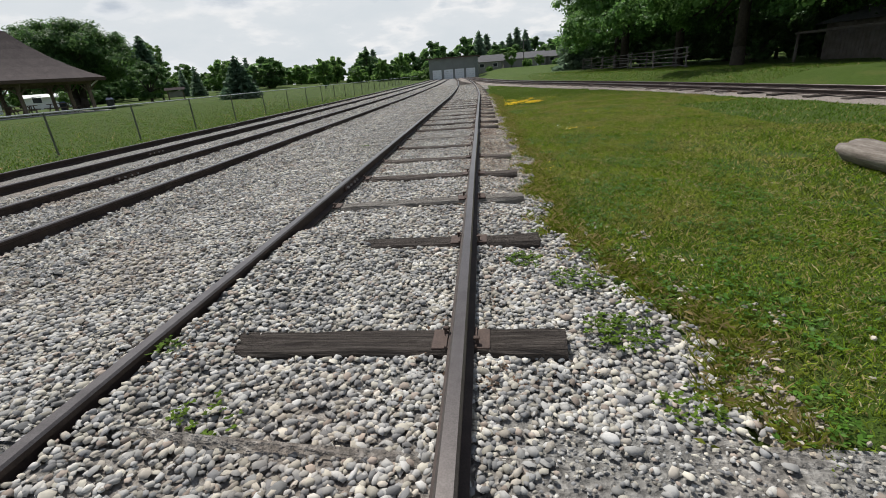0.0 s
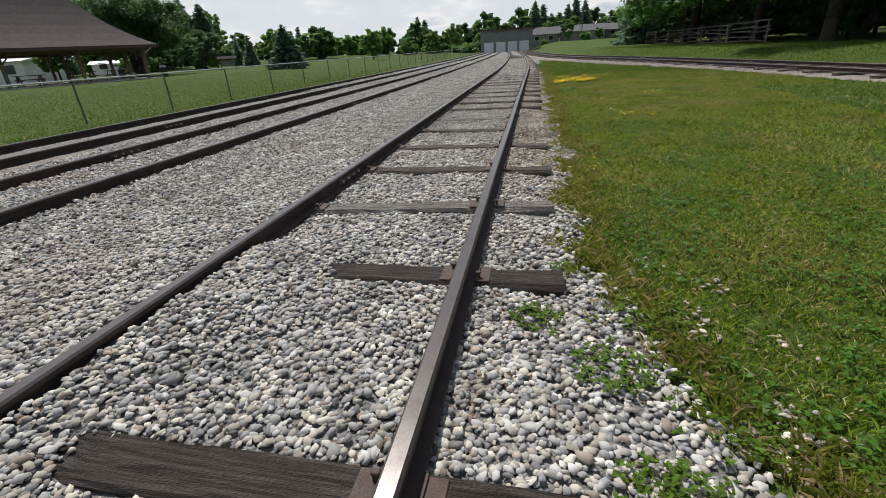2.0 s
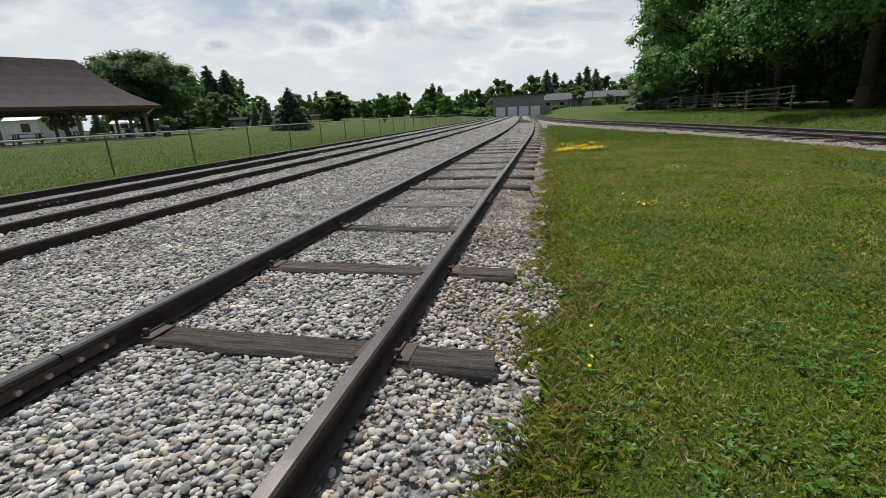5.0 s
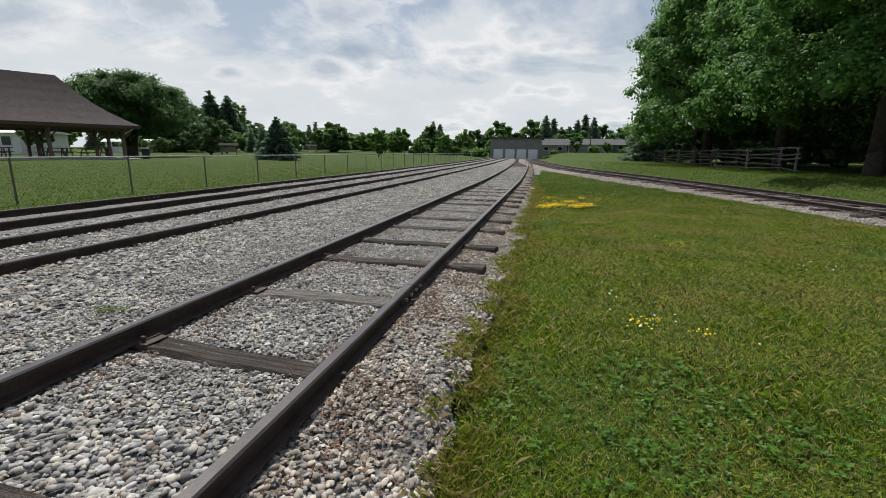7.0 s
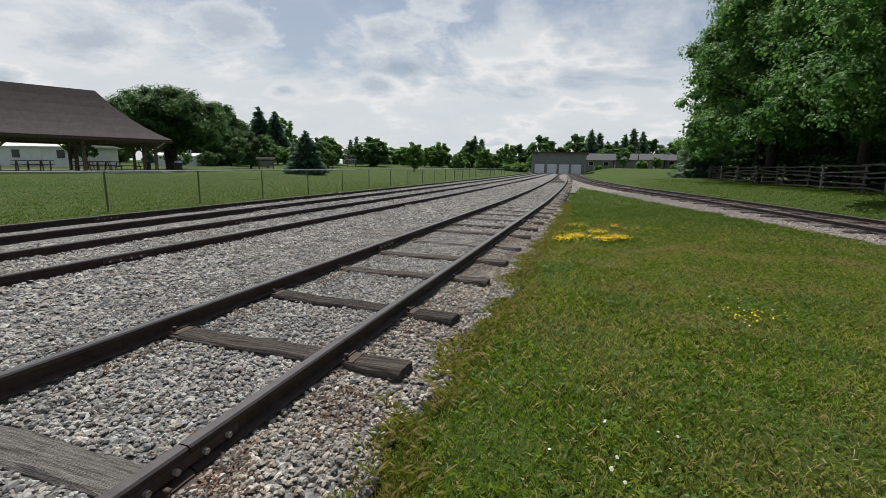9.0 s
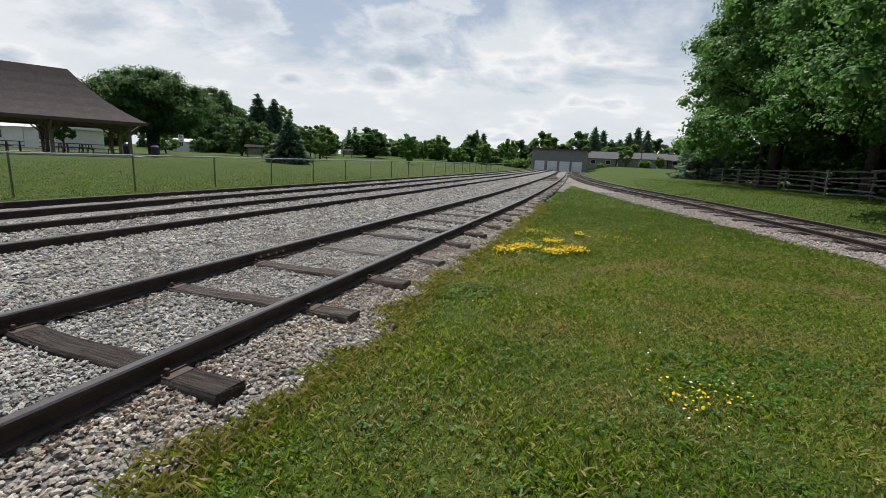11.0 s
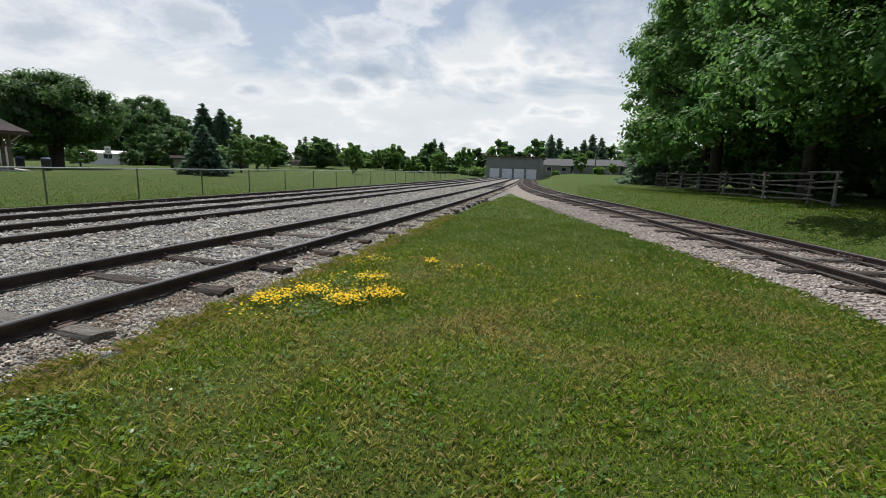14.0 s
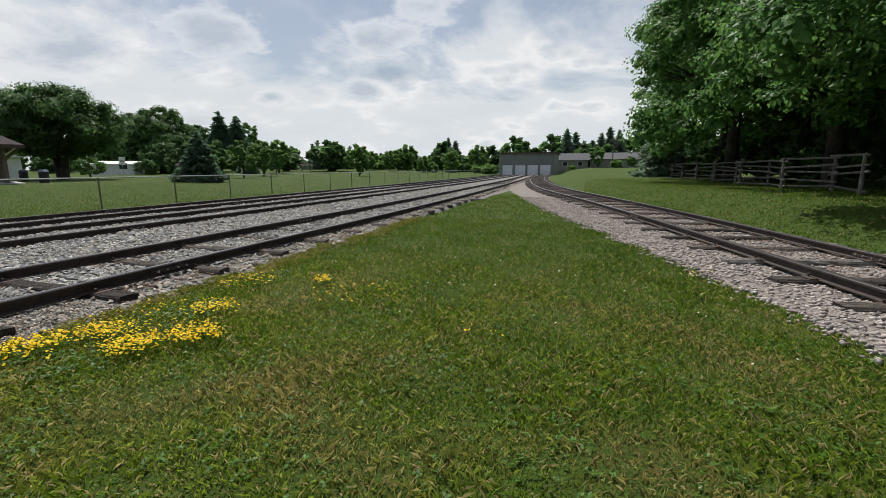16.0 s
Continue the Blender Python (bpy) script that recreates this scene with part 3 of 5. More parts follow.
def along(line, y):
    dx = float(line(y + 0.2) - line(y - 0.2)) / 0.4
    return float(line(y)), -math.degrees(math.atan(dx))


def railway_track(label, line, y0, y1, ties, joint, gauge=1.505, detail_to=26):
    """ties: rows of (y, z, pale, turn). joint: where the first joint of the two rails is."""
    tr = holder("railway_track")
    tagged(tr, label, "railway track", group="tracks")
    for s in (-1, 1):
        cuts = [y0] + [c for c in np.arange(joint[s > 0] - 12 * 10.0, y1, 10.0) if y0 + 1 < c < y1 - 1] + [y1]
        for a, b in zip(cuts, cuts[1:]):
            child("rail", rail_mesh(line, s * gauge / 2, a + 0.004, b - 0.004, 0.5), tr, None, "rust-brown rail with a worn grey top")
        for c in cuts[1:-1]:
            if -6 < c < 45:
                x, rz = along(line, c)
                bar = child("joint_bar", BAR, tr, pose(x, c, 0, 0, 0, rz) @ pose(s * gauge / 2, 0, 0))
                for o in (-0.22, -0.08, 0.08, 0.22):
                    child("bolt", BOLT, bar, pose(0, o, 0), "worn bright bolt")
    for y, z, pale, turn in ties:
        x, rz = along(line, y)
        m = pose(x, y, z, 0, 0, rz + turn)
        child("tie", (TIES_PALE if pale else TIES)[int(y * 7) % (2 if pale else 6)], tr, m @ pose(0.035 + 0.02 * math.sin(y * 5), 0, 0), "bleached grey tie" if pale else "")
        if -3 < y < detail_to:
            for s in (-1, 1):
                pm = m @ pose(s * gauge / 2, 0, -0.008)
                pl = child("tie_plate", PLATE, tr, pm)
                for sx, sy in ((-1, 0.05), (1, -0.05)):
                    child("spike", SPIKE, pl, pose(sx * 0.085, sy, 0.008, 0, 0, 0 if sx > 0 else 180))
    return tr


NEAR_TIES = [-1.4, 0.0, 1.51, 2.76, 4.09, 5.4, 6.76, 8.07, 9.53, 10.73, 12.12, 13.32, 14.64, 16.04, 17.23, 18.6, 19.9, 21.2]
NEAR_TURN = {2.76: 4.5, 6.76: -5.0, 10.73: -2.0, 12.12: 2.5}
rnd = random.Random(4)
ties_a = [(y, 0.006 + rnd.uniform(-0.008, 0.006), y in (2.76, 14.64, 8.07), NEAR_TURN.get(y, rnd.uniform(-1.5, 1.5))) for y in NEAR_TIES]
y = 22.5
while y < 104:
    ties_a.append((y, rnd.uniform(-0.02, 0.0), rnd.random() < 0.12, rnd.uniform(-2, 2)))
    y += rnd.uniform(1.15, 1.5)
railway_track("near railway track, rusty rails on half-buried timber ties", track_a, -60, 106.5, ties_a, (3.6, 8.2), gauge=1.6)
for line, lab, joint, hidden in ((track_b, "middle railway track with ties sunk in gravel", (5.1, 11.2), 0.03), (track_c, "railway track beside the lawn edge, ties sunk in gravel", (4.2, 8.0), 0.04)):
    rows, y = [], -8.0
    while y < 104:
        rows.append((y, -hidden + rnd.uniform(-0.014, 0.014), rnd.random() < 0.15, rnd.uniform(-2, 2)))
        y += rnd.uniform(1.2, 1.6)
    railway_track(lab, line, -60, 106.5, rows, joint)
rows, y = [], -40.0
while y < 104:
    rows.append((y, rnd.uniform(0.004, 0.03), rnd.random() < 0.08, rnd.uniform(-3, 3)))
    y += rnd.uniform(1.0, 1.35)
railway_track("rusty branch track curving away over brown ties", track_r, -85, 106.5, rows, (17.0, 21.5), detail_to=40)

# ---- buildings and fences ----
def engine_shed():
    """The long steel shed across the end of the tracks."""
    sh = holder("engine_shed", (-5.35, 107.0, -0.1))
    tagged(sh, "low grey-green steel shed with four white roller doors", "shed")
    W, H, D = 5.5, 4.55, 16.0
    doors = [-3.75, -1.15, 1.35, 3.85]
    edges = [-W]
    for d in doors:
        edges += [d - 1.02, d + 1.02]
    edges.append(W)
    for a, b in zip(edges[::2], edges[1::2]):
        part("pier_wall", boxed(a, 0, 0, b, 0.2, 2.1), M_METAL, sh)
    bm = boxed(-W, 0, 2.1, W, 0.2, H)
    for i in range(40):
        x = -W + 0.15 + i * (2 * W - 0.3) / 39
        box(bm, x - 0.02, -0.018, 2.11, x + 0.02, 0.0, H - 0.02)
    part("front_wall", bm, M_METAL, sh)
    part("side_wall", boxed(-W, 0.2, 0, -W + 0.2, D, H), M_METAL, sh)
    part("side_wall", boxed(W - 0.2, 0.2, 0, W, D, H), M_METAL, sh)
    part("back_wall", boxed(-W + 0.2, D - 0.2, 0, W - 0.2, D, H), M_METAL, sh)
    bm = bmesh.new()
    v = [bm.verts.new(c) for c in ((-W - 0.5, -0.5, H), (W + 0.5, -0.5, H), (W + 0.5, D / 2, H + 0.3), (-W - 0.5, D / 2, H + 0.3), (W + 0.5, D + 0.5, H), (-W - 0.5, D + 0.5, H))]
    bm.faces.new((v[0], v[1], v[2], v[3]))
    bm.faces.new((v[3], v[2], v[4], v[5]))
    bm.faces.new((v[5], v[4], v[1], v[0]))
    bm.faces.new((v[1], v[4], v[2]))
    bm.faces.new((v[0], v[3], v[5]))
    part("roof", bm, M_FASCIA, sh, "dark brown low-pitched roof")
    part("roof_fascia", boxed(-W - 0.52, -0.56, H - 0.14, W + 0.52, -0.5, H + 0.06), M_FASCIA, sh)
    for d in doors:
        bm = bmesh.new()
        for i in range(5):
            box(bm, d - 1.02, 0.06, i * 0.42, d + 1.02, 0.11, (i + 1) * 0.42 - 0.012, bevel=0.008)
        part("roller_door", bm, M_DOOR, sh, "white panelled roller door, closed")
    return sh


engine_shed()


def pavilion():
    """An open picnic shelter with a bell-cast hip roof on timber posts."""
    ang = math.degrees(math.atan2(-0.9, -0.44))
    pv = holder("picnic_pavilion", (-29.2, 34.4, 0.44), ang)
    tagged(pv, "open picnic pavilion with a brown shingled hip roof", "pavilion")
    L, W, E, R = 20.0, -9.2, 2.55, 6.3
    # local x runs along the ridge, local y (negative) away from the tracks
    def ring(f, z):
        i = f * abs(W) / 2
        return [(i * 0.85, -i, z), (L - i * 0.85, -i, z), (L - i * 0.85, W + i, z), (i * 0.85, W + i, z)]
    rings = [ring(f, E + (R - E) * (0.60 * f + 0.40 * f ** 2.4)) for f in (0, 0.18, 0.36, 0.54, 0.72, 0.86, 0.985)]
    bm = bmesh.new()
    vs = [[bm.verts.new(c) for c in r] for r in rings]
    for a, b in zip(vs, vs[1:]):
        for i in range(4):
            bm.faces.new((a[i], b[i], b[(i + 1) % 4], a[(i + 1) % 4]))
    bm.faces.new(vs[-1][::-1])
    roof = part("roof", bm, M_SHINGLE, pv, "faded brown asphalt shingle roof")
    sol = roof.modifiers.new("solid", "SOLIDIFY")
    sol.thickness = 0.12
    bm = bmesh.new()
    for x0, y0, x1, y1 in ((-0.05, -0.06, L + 0.05, 0.0), (-0.05, W, L + 0.05, W + 0.06), (-0.05, W, 0.01, 0), (L - 0.01, W, L + 0.05, 0)):
        box(bm, x0, y0, E - 0.24, x1, y1, E - 0.01)
    part("fascia", bm, M_FASCIA, pv)
    part("soffit", boxed(0.1, W + 0.1, E - 0.16, L - 0.1, -0.1, E - 0.12), M_SOFFIT, pv, "varnished plank soffit")
    posts = [(x, y) for x in (1.0, 5.5, 10.0, 14.5, 19.0) for y in (-1.0, W / 2, W + 1.0)]
    for x, y in posts:
        part("post", boxed(x - 0.11, y - 0.11, 0.02, x + 0.11, y + 0.11, E - 0.18, bevel=0.015), M_TIMBER, pv)
        for sx, sy in ((1, 0), (-1, 0), (0, 1), (0, -1)):
            part("brace", tubed((x + sx * 0.1, y + sy * 0.1, E - 0.95), (x + sx * 0.8, y + sy * 0.8, E - 0.2), 0.05, n=4), M_TIMBER, pv)
    bm = bmesh.new()
    box(bm, 0.6, -1.12, E - 0.42, L - 0.6, -0.88, E - 0.19)
    box(bm, 0.6, W + 0.88, E - 0.42, L - 0.6, W + 1.12, E - 0.19)
    part("beam", bm, M_TIMBER, pv)
    part("floor_slab", boxed(0.2, W + 0.2, -0.3, L - 0.2, -0.2, 0.06, bevel=0.02), M_CONCRETE, pv, "pale concrete floor slab")
    part("gutter", tubed((0.4, -0.4, E - 0.18), (1.0, -1.0, E - 0.75), 0.05), M_WHITE, pv, "white downpipe elbow")
    # a plank-sided kiosk stands under the roof
    part("kiosk_wall", boxed(12.0, -5.5, 0.06, 17.0, -3.0, 2.3, bevel=0.02), M_TIMBER, pv, "brown plank kiosk wall")
    part("kiosk_hatch", boxed(13.0, -3.0, 1.1, 15.6, -2.96, 1.9), M_SIDING, pv)
    return pv


def picnic_table():
    tb = holder("picnic_table")
    tagged(tb, "dark wooden picnic table with two benches on concrete", "picnic table", group="tables under the pavilion")
    part("tabletop", boxed(-0.9, -0.38, 0.71, 0.9, 0.38, 0.76, bevel=0.01), M_TIMBER, tb)
    for s in (-1, 1):
        part("bench", boxed(-0.9, s * 0.72 - 0.14, 0.42, 0.9, s * 0.72 + 0.14, 0.46, bevel=0.01), M_TIMBER, tb)
        bm = bmesh.new()
        for t in (-1, 1):
            tube(bm, (s * 0.65, t * 0.75, 0), (s * 0.65, t * 0.25, 0.71), 0.04, n=4)
        box(bm, s * 0.65 - 0.02, -0.8, 0.36, s * 0.65 + 0.02, 0.8, 0.42)
        part("leg_frame", bm, M_TIMBER, tb)
    return tb


pav = pavilion()
bpy.context.view_layer.update()
pm = pav.matrix_world.copy()
table = picnic_table()
table.matrix_basis = pm @ pose(2.6, -2.6, 0.06, 0, 0, 8)
for x, y, r in ((5.2, -2.5, -4), (8.4, -2.7, 3), (4.0, -6.2, 6), (7.6, -6.4, -5), (11, -8.5, 90), (3.4, -9.2, 10)):
    copy_thing(table, pm @ pose(x, y, 0.06, 0, 0, r))


def chain_fence():
    fe = holder("chain_link_fence")
    tagged(fe, "low chain-link fence with galvanised top rail and thin posts", "fence")
    ys = np.arange(9.57 - 3.22 * 12, 103, 3.22)
    post = bpy.data.meshes.new("post")
    bm = tubed((0, 0, -0.2), (0, 0, 1.10), 0.026)
    tube(bm, (0, 0, 1.10), (0, 0, 1.14), 0.034, 0.02)
    bm.to_mesh(post)
    bm.free()
    post.materials.append(M_POST)
    for y in ys:
        child("post", post, fe, pose(float(fence_x(y)), float(y), -0.05))
    bm = bmesh.new()
    for a, b in zip(ys, ys[1:]):
        tube(bm, (float(fence_x(a)), a, 1.07), (float(fence_x(b)), b, 1.07), 0.025, n=6)
    part("top_rail", bm, M_GALV, fe, "dull galvanised top rail")
    # the woven wire
    V, F = [], []
    H = 1.08
    starts = np.arange(-12.0, 75.0, 0.085)
    for lean in (1, -1):
        y0 = starts
        y1 = starts + lean * H
        p = np.stack([fence_x(y0), y0, np.full_like(y0, -0.02)], 1)
        q = np.stack([fence_x(y1), y1, np.full_like(y1, -0.02 + H)], 1)
        for k, (ox, oy) in enumerate(((0.0011, 0.0), (-0.0006, 0.0010), (-0.0006, -0.0010))):
            V += [p + (ox, oy, 0), q + (ox, oy, 0)]
    n = len(starts)
    F = []
    for w in range(2):
        o = w * 6 * n
        i = np.arange(n)
        for k in range(3):
            a, b = o + (2 * k) * n + i, o + (2 * ((k + 1) % 3)) * n + i
            F.append(np.stack([a, b, b + n, a + n], 1))
    ob = child("wire_mesh", mesh_np("wire_mesh", np.concatenate(V), np.concatenate(F), M_WIRE), fe, None, "woven wire mesh")
    tagged(ob, kind="stuff")


chain_fence()


def split_rail_fence():
    fe = holder("split_rail_fence")
    tagged(fe, "weathered grey split-rail fence under the maples", "fence")
    rr = random.Random(9)
    pts = []
    for i in range(14):
        y = 31.7 + i * 2.5
        pts.append((14.2 + 0.6 * max(0.0, 1 - i / 3) + (0.25 if i % 2 else -0.25), y))
    for i, (x, y) in enumerate(pts):
        z = float(land(x, y))
        h = 1.35 if i == 0 else rr.uniform(1.2, 1.5)
        bm = tubed((x, y, z - 0.3), (x + rr.uniform(-0.05, 0.05), y, z + h), 0.068, 0.055, n=7)
        part("post", bm, M_GREYWOOD, fe)
        if i + 1 < len(pts):
            x2, y2 = pts[i + 1]
            z2 = float(land(x2, y2))
            for k in range(5 if i else 4):
                hh = 0.18 + k * 0.26
                if rr.random() < 0.06:
                    continue
                d1, d2 = rr.uniform(-0.09, 0.09), rr.uniform(-0.09, 0.09)
                bm = tubed((x - 0.03 * (k % 2), y - 0.35, z + hh + d1), (x2 + 0.03 * (k % 2), y2 + 0.35, z2 + hh + d2), 0.046, 0.036, n=6)
                part("split_rail", bm, M_GREYWOOD, fe)
    x, y = pts[0]
    z = float(land(x, y))
    part("split_rail", tubed((x, y - 0.2, z + 1.3), (x + 0.2, y + 2.6, z + 1.32), 0.05, 0.04, n=6), M_GREYWOOD, fe)


split_rail_fence()


def barn(name, label, x, y, rz, W, D, H, R):
    """A board-sided barn in the shade, with a pitched roof and an open lean-to on posts."""
    z = float(land(x, y)) - 0.05
    bn = holder(name, (x, y, z), rz)
    tagged(bn, label, "barn")
    n = int(W / 0.25)
    bm = boxed(0.04, 0.04, -0.3, W - 0.04, D - 0.04, H)
    part("wall", bm, M_BARN, bn)
    bm = bmesh.new()
    for i in range(n):
        box(bm, i * W / n, 0.0, -0.2, (i + 1) * W / n - 0.02, 0.04, H - 0.02 * (i % 3))
    part("board_cladding", bm, M_BARN, bn)
    bm = bmesh.new()
    v = [bm.verts.new(c) for c in ((-0.4, -0.5, H - 0.1), (W + 0.4, -0.5, H - 0.1), (W + 0.4, D / 2, R), (-0.4, D / 2, R), (W + 0.4, D + 0.5, H - 0.1), (-0.4, D + 0.5, H - 0.1))]
    bm.faces.new((v[0], v[1], v[2], v[3]))
    bm.faces.new((v[3], v[2], v[4], v[5]))
    bm.faces.new((v[5], v[4], v[1], v[0]))
    bm.faces.new((v[1], v[4], v[2]))
    bm.faces.new((v[0], v[3], v[5]))
    part("roof", bm, M_ROOFGREY, bn)
    for i in range(4):
        px = 0.4 + i * (W - 0.8) / 3
        part("post", tubed((px, -1.9, -0.4), (px, -1.9, H - 0.5), 0.09, 0.075), M_BARN, bn)
    part("rail", tubed((0.2, -1.9, H - 0.5), (W - 0.2, -1.9, H - 0.45), 0.08, 0.07), M_BARN, bn)
    return bn


barn("barn", "weathered dark board barn in the shade of maples", 21.2, 29.0, -84, 18, 6, 2.1, 3.0)


def house(x, y, W, D, H, R, label, rz=0, roof=None, wall=None):
    z = float(land(x, y))
    hs = holder("house", (x, y, z), rz)
    tagged(hs, label, "house", group="far houses")
    part("wall", boxed(-W / 2, 0, -0.5, W / 2, D, H), wall or M_SIDING, hs)
    bm = bmesh.new()
    o = 0.5
    v = [bm.verts.new(c) for c in ((-W / 2 - o, -o, H - 0.05), (W / 2 + o, -o, H - 0.05), (W / 2 + o, D / 2, R), (-W / 2 - o, D / 2, R), (W / 2 + o, D + o, H - 0.05), (-W / 2 - o, D + o, H - 0.05))]
    bm.faces.new((v[0], v[1], v[2], v[3]))
    bm.faces.new((v[3], v[2], v[4], v[5]))
    bm.faces.new((v[5], v[4], v[1], v[0]))
    bm.faces.new((v[1], v[4], v[2]))
    bm.faces.new((v[0], v[3], v[5]))
    part("roof", bm, roof or M_ROOFGREY, hs)
    n = max(2, int(W / 3.2))
    for i in range(n):
        cx = -W / 2 + (i + 0.5) * W / n
        if i % 4 == 2:
            part("door", boxed(cx - 0.45, -0.06, 0, cx + 0.45, 0.0, 2.05), M_WHITE, hs)
            continue
        wd = part("window", boxed(cx - 0.65, -0.05, 0.95, cx + 0.65, 0.0, 2.05), M_WHITE, hs)
        part("pane", boxed(cx - 0.57, -0.07, 1.03, cx + 0.57, -0.052, 1.97), M_DARKPANE, wd)
    return hs


house(3.0, 136, 7.5, 8, 2.5, 4.3, "small grey house with a pale porch", 4)
house(13.5, 141, 12, 9, 2.3, 4.0, "long beige bungalow with a grey roof")
house(26.5, 143, 13, 9, 2.3, 3.9, "long pale bungalow with a grey roof")
house(42, 141, 14, 9, 2.3, 3.9, "pale bungalow behind the trees")
house(-62, 43, 13, 6, 2.4, 3.0, "long low white building with small dark windows", 8, M_WHITE, M_WHITE)
house(-70.5, 71, 6.5, 5, 1.9, 2.4, "white mobile home behind the trees", 38, M_WHITE, M_WHITE)

# ---- trees ----
def leaf_cloud(rs, centres, radii, count, size, squash=0.66):
    """Leaf quads set on clumps; each leaf is one small folded island."""
    k = rs.choice(len(centres), count, p=radii ** 2 / np.sum(radii ** 2))
    d = rs.normal(size=(count, 3))
    d[:, 2] += 0.5
    d /= np.linalg.norm(d, axis=1)[:, None]
    inner = rs.rand(count) < 0.27
    rad = radii[k] * np.where(inner, rs.uniform(0.25, 0.65, count), 0.76 + 0.34 * rs.rand(count) ** 0.8)
    p = centres[k] + d * rad[:, None] * np.array([1, 1, squash])
    nrm = d * 1.0 + rs.normal(size=(count, 3)) * 0.36 + np.array([0, 0, 0.3])
    nrm /= np.linalg.norm(nrm, axis=1)[:, None]
    u = np.cross(nrm, rs.normal(size=(count, 3)))
    u /= np.linalg.norm(u, axis=1)[:, None]
    w = np.cross(nrm, u)
    s = size * (rs.uniform(0.6, 1.3, count) * np.where(inner, 2.3, 1.0))[:, None]
    fold = nrm * s * 0.22
    a, b, c, e = p + u * s, p + w * s * 0.72 - fold, p - u * s, p - w * s * 0.72 - fold
    V = np.stack([a, b, c, e], 1).reshape(-1, 3)
    i = np.arange(count) * 4
    F = np.concatenate([np.stack([i, i + 1, i + 2], 1), np.stack([i, i + 2, i + 3], 1)])
    return V, F


def broad_tree(name, label, at, height, radius, base, leaves, size, material, seed, clumps=60, lean=0.0, stems=1, full=False):
    """A trunk that forks into limbs, and a crown of many leafy clumps."""
    rs = np.random.RandomState(seed)
    x, y = at
    tr = holder(name, (x, y, float(land(x, y)) - 0.05))
    tagged(tr, label, "tree", group="trees")
    bm = bmesh.new()
    trunk_r = max(0.08, radius * 0.055)
    fork = base + (height - base) * 0.25
    for s in range(stems):
        o = (s - (stems - 1) / 2) * trunk_r * 2.2
        tube(bm, (o * 0.4, 0, -0.3), (o + lean * 0.3, 0, base * 0.6), trunk_r * 1.25, trunk_r, n=9)
        tube(bm, (o + lean * 0.3, 0, base * 0.6), (o * 2 + lean, 0, fork), trunk_r, trunk_r * 0.75, n=9)
    part("trunk", bm, M_BARK, tr, smooth=True)
    mid = (base + height) / 2
    C, R = [], []
    while len(C) < clumps:
        d = rs.normal(size=3)
        d /= np.linalg.norm(d)
        t = rs.uniform(0.62, 0.96)
        zz = mid + d[2] * t * (height - base) / 2
        taper = 1.0 - 0.15 * max(0, d[2])
        if full:
            # full to the ground: as wide low down as in the middle
            f = rs.rand() ** 0.85
            zz = base + (height - base) * (0.06 + 0.86 * f)
            prof = 1.10 - 0.22 * f if f < 0.45 else math.sqrt(max(0.0, 1 - ((f - 0.4) / 0.66) ** 2)) * 0.98
            h = math.hypot(d[0], d[1]) + 1e-6
            d = np.array([d[0] / h, d[1] / h, 0.0])
            taper, t = prof, rs.uniform(0.6, 0.95)
        wide = 1.0 + 0.13 * math.sin(3 * math.atan2(d[1], d[0]) + seed) + 0.1 * math.sin(7 * math.atan2(d[1], d[0]) + 2 * seed)
        C.append((lean + d[0] * t * radius * wide * taper, d[1] * t * radius * wide * taper, zz))
        R.append(rs.uniform(0.105, 0.215) * radius)
    for i in range(clumps // 7):
        # leafy heart of the crown
        C.append((lean + rs.uniform(-0.42, 0.42) * radius, rs.uniform(-0.42, 0.42) * radius, mid + rs.uniform(-0.3, 0.28) * (height - base)))
        R.append(0.24 * radius)
    C, R = np.array(C), np.array(R)
    bm = bmesh.new()
    for i in range(0, clumps, max(1, clumps // 12)):
        tube(bm, (lean, 0, fork - rs.uniform(0, 0.4)), C[i], trunk_r * 0.42, trunk_r * 0.08, n=6)
    part("limb", bm, M_BARK, tr)
    V, F = leaf_cloud(rs, C, R, leaves, size)
    tagged(child("crown", mesh_np("crown", V, F, material), tr, None, ""), kind="")
    return tr


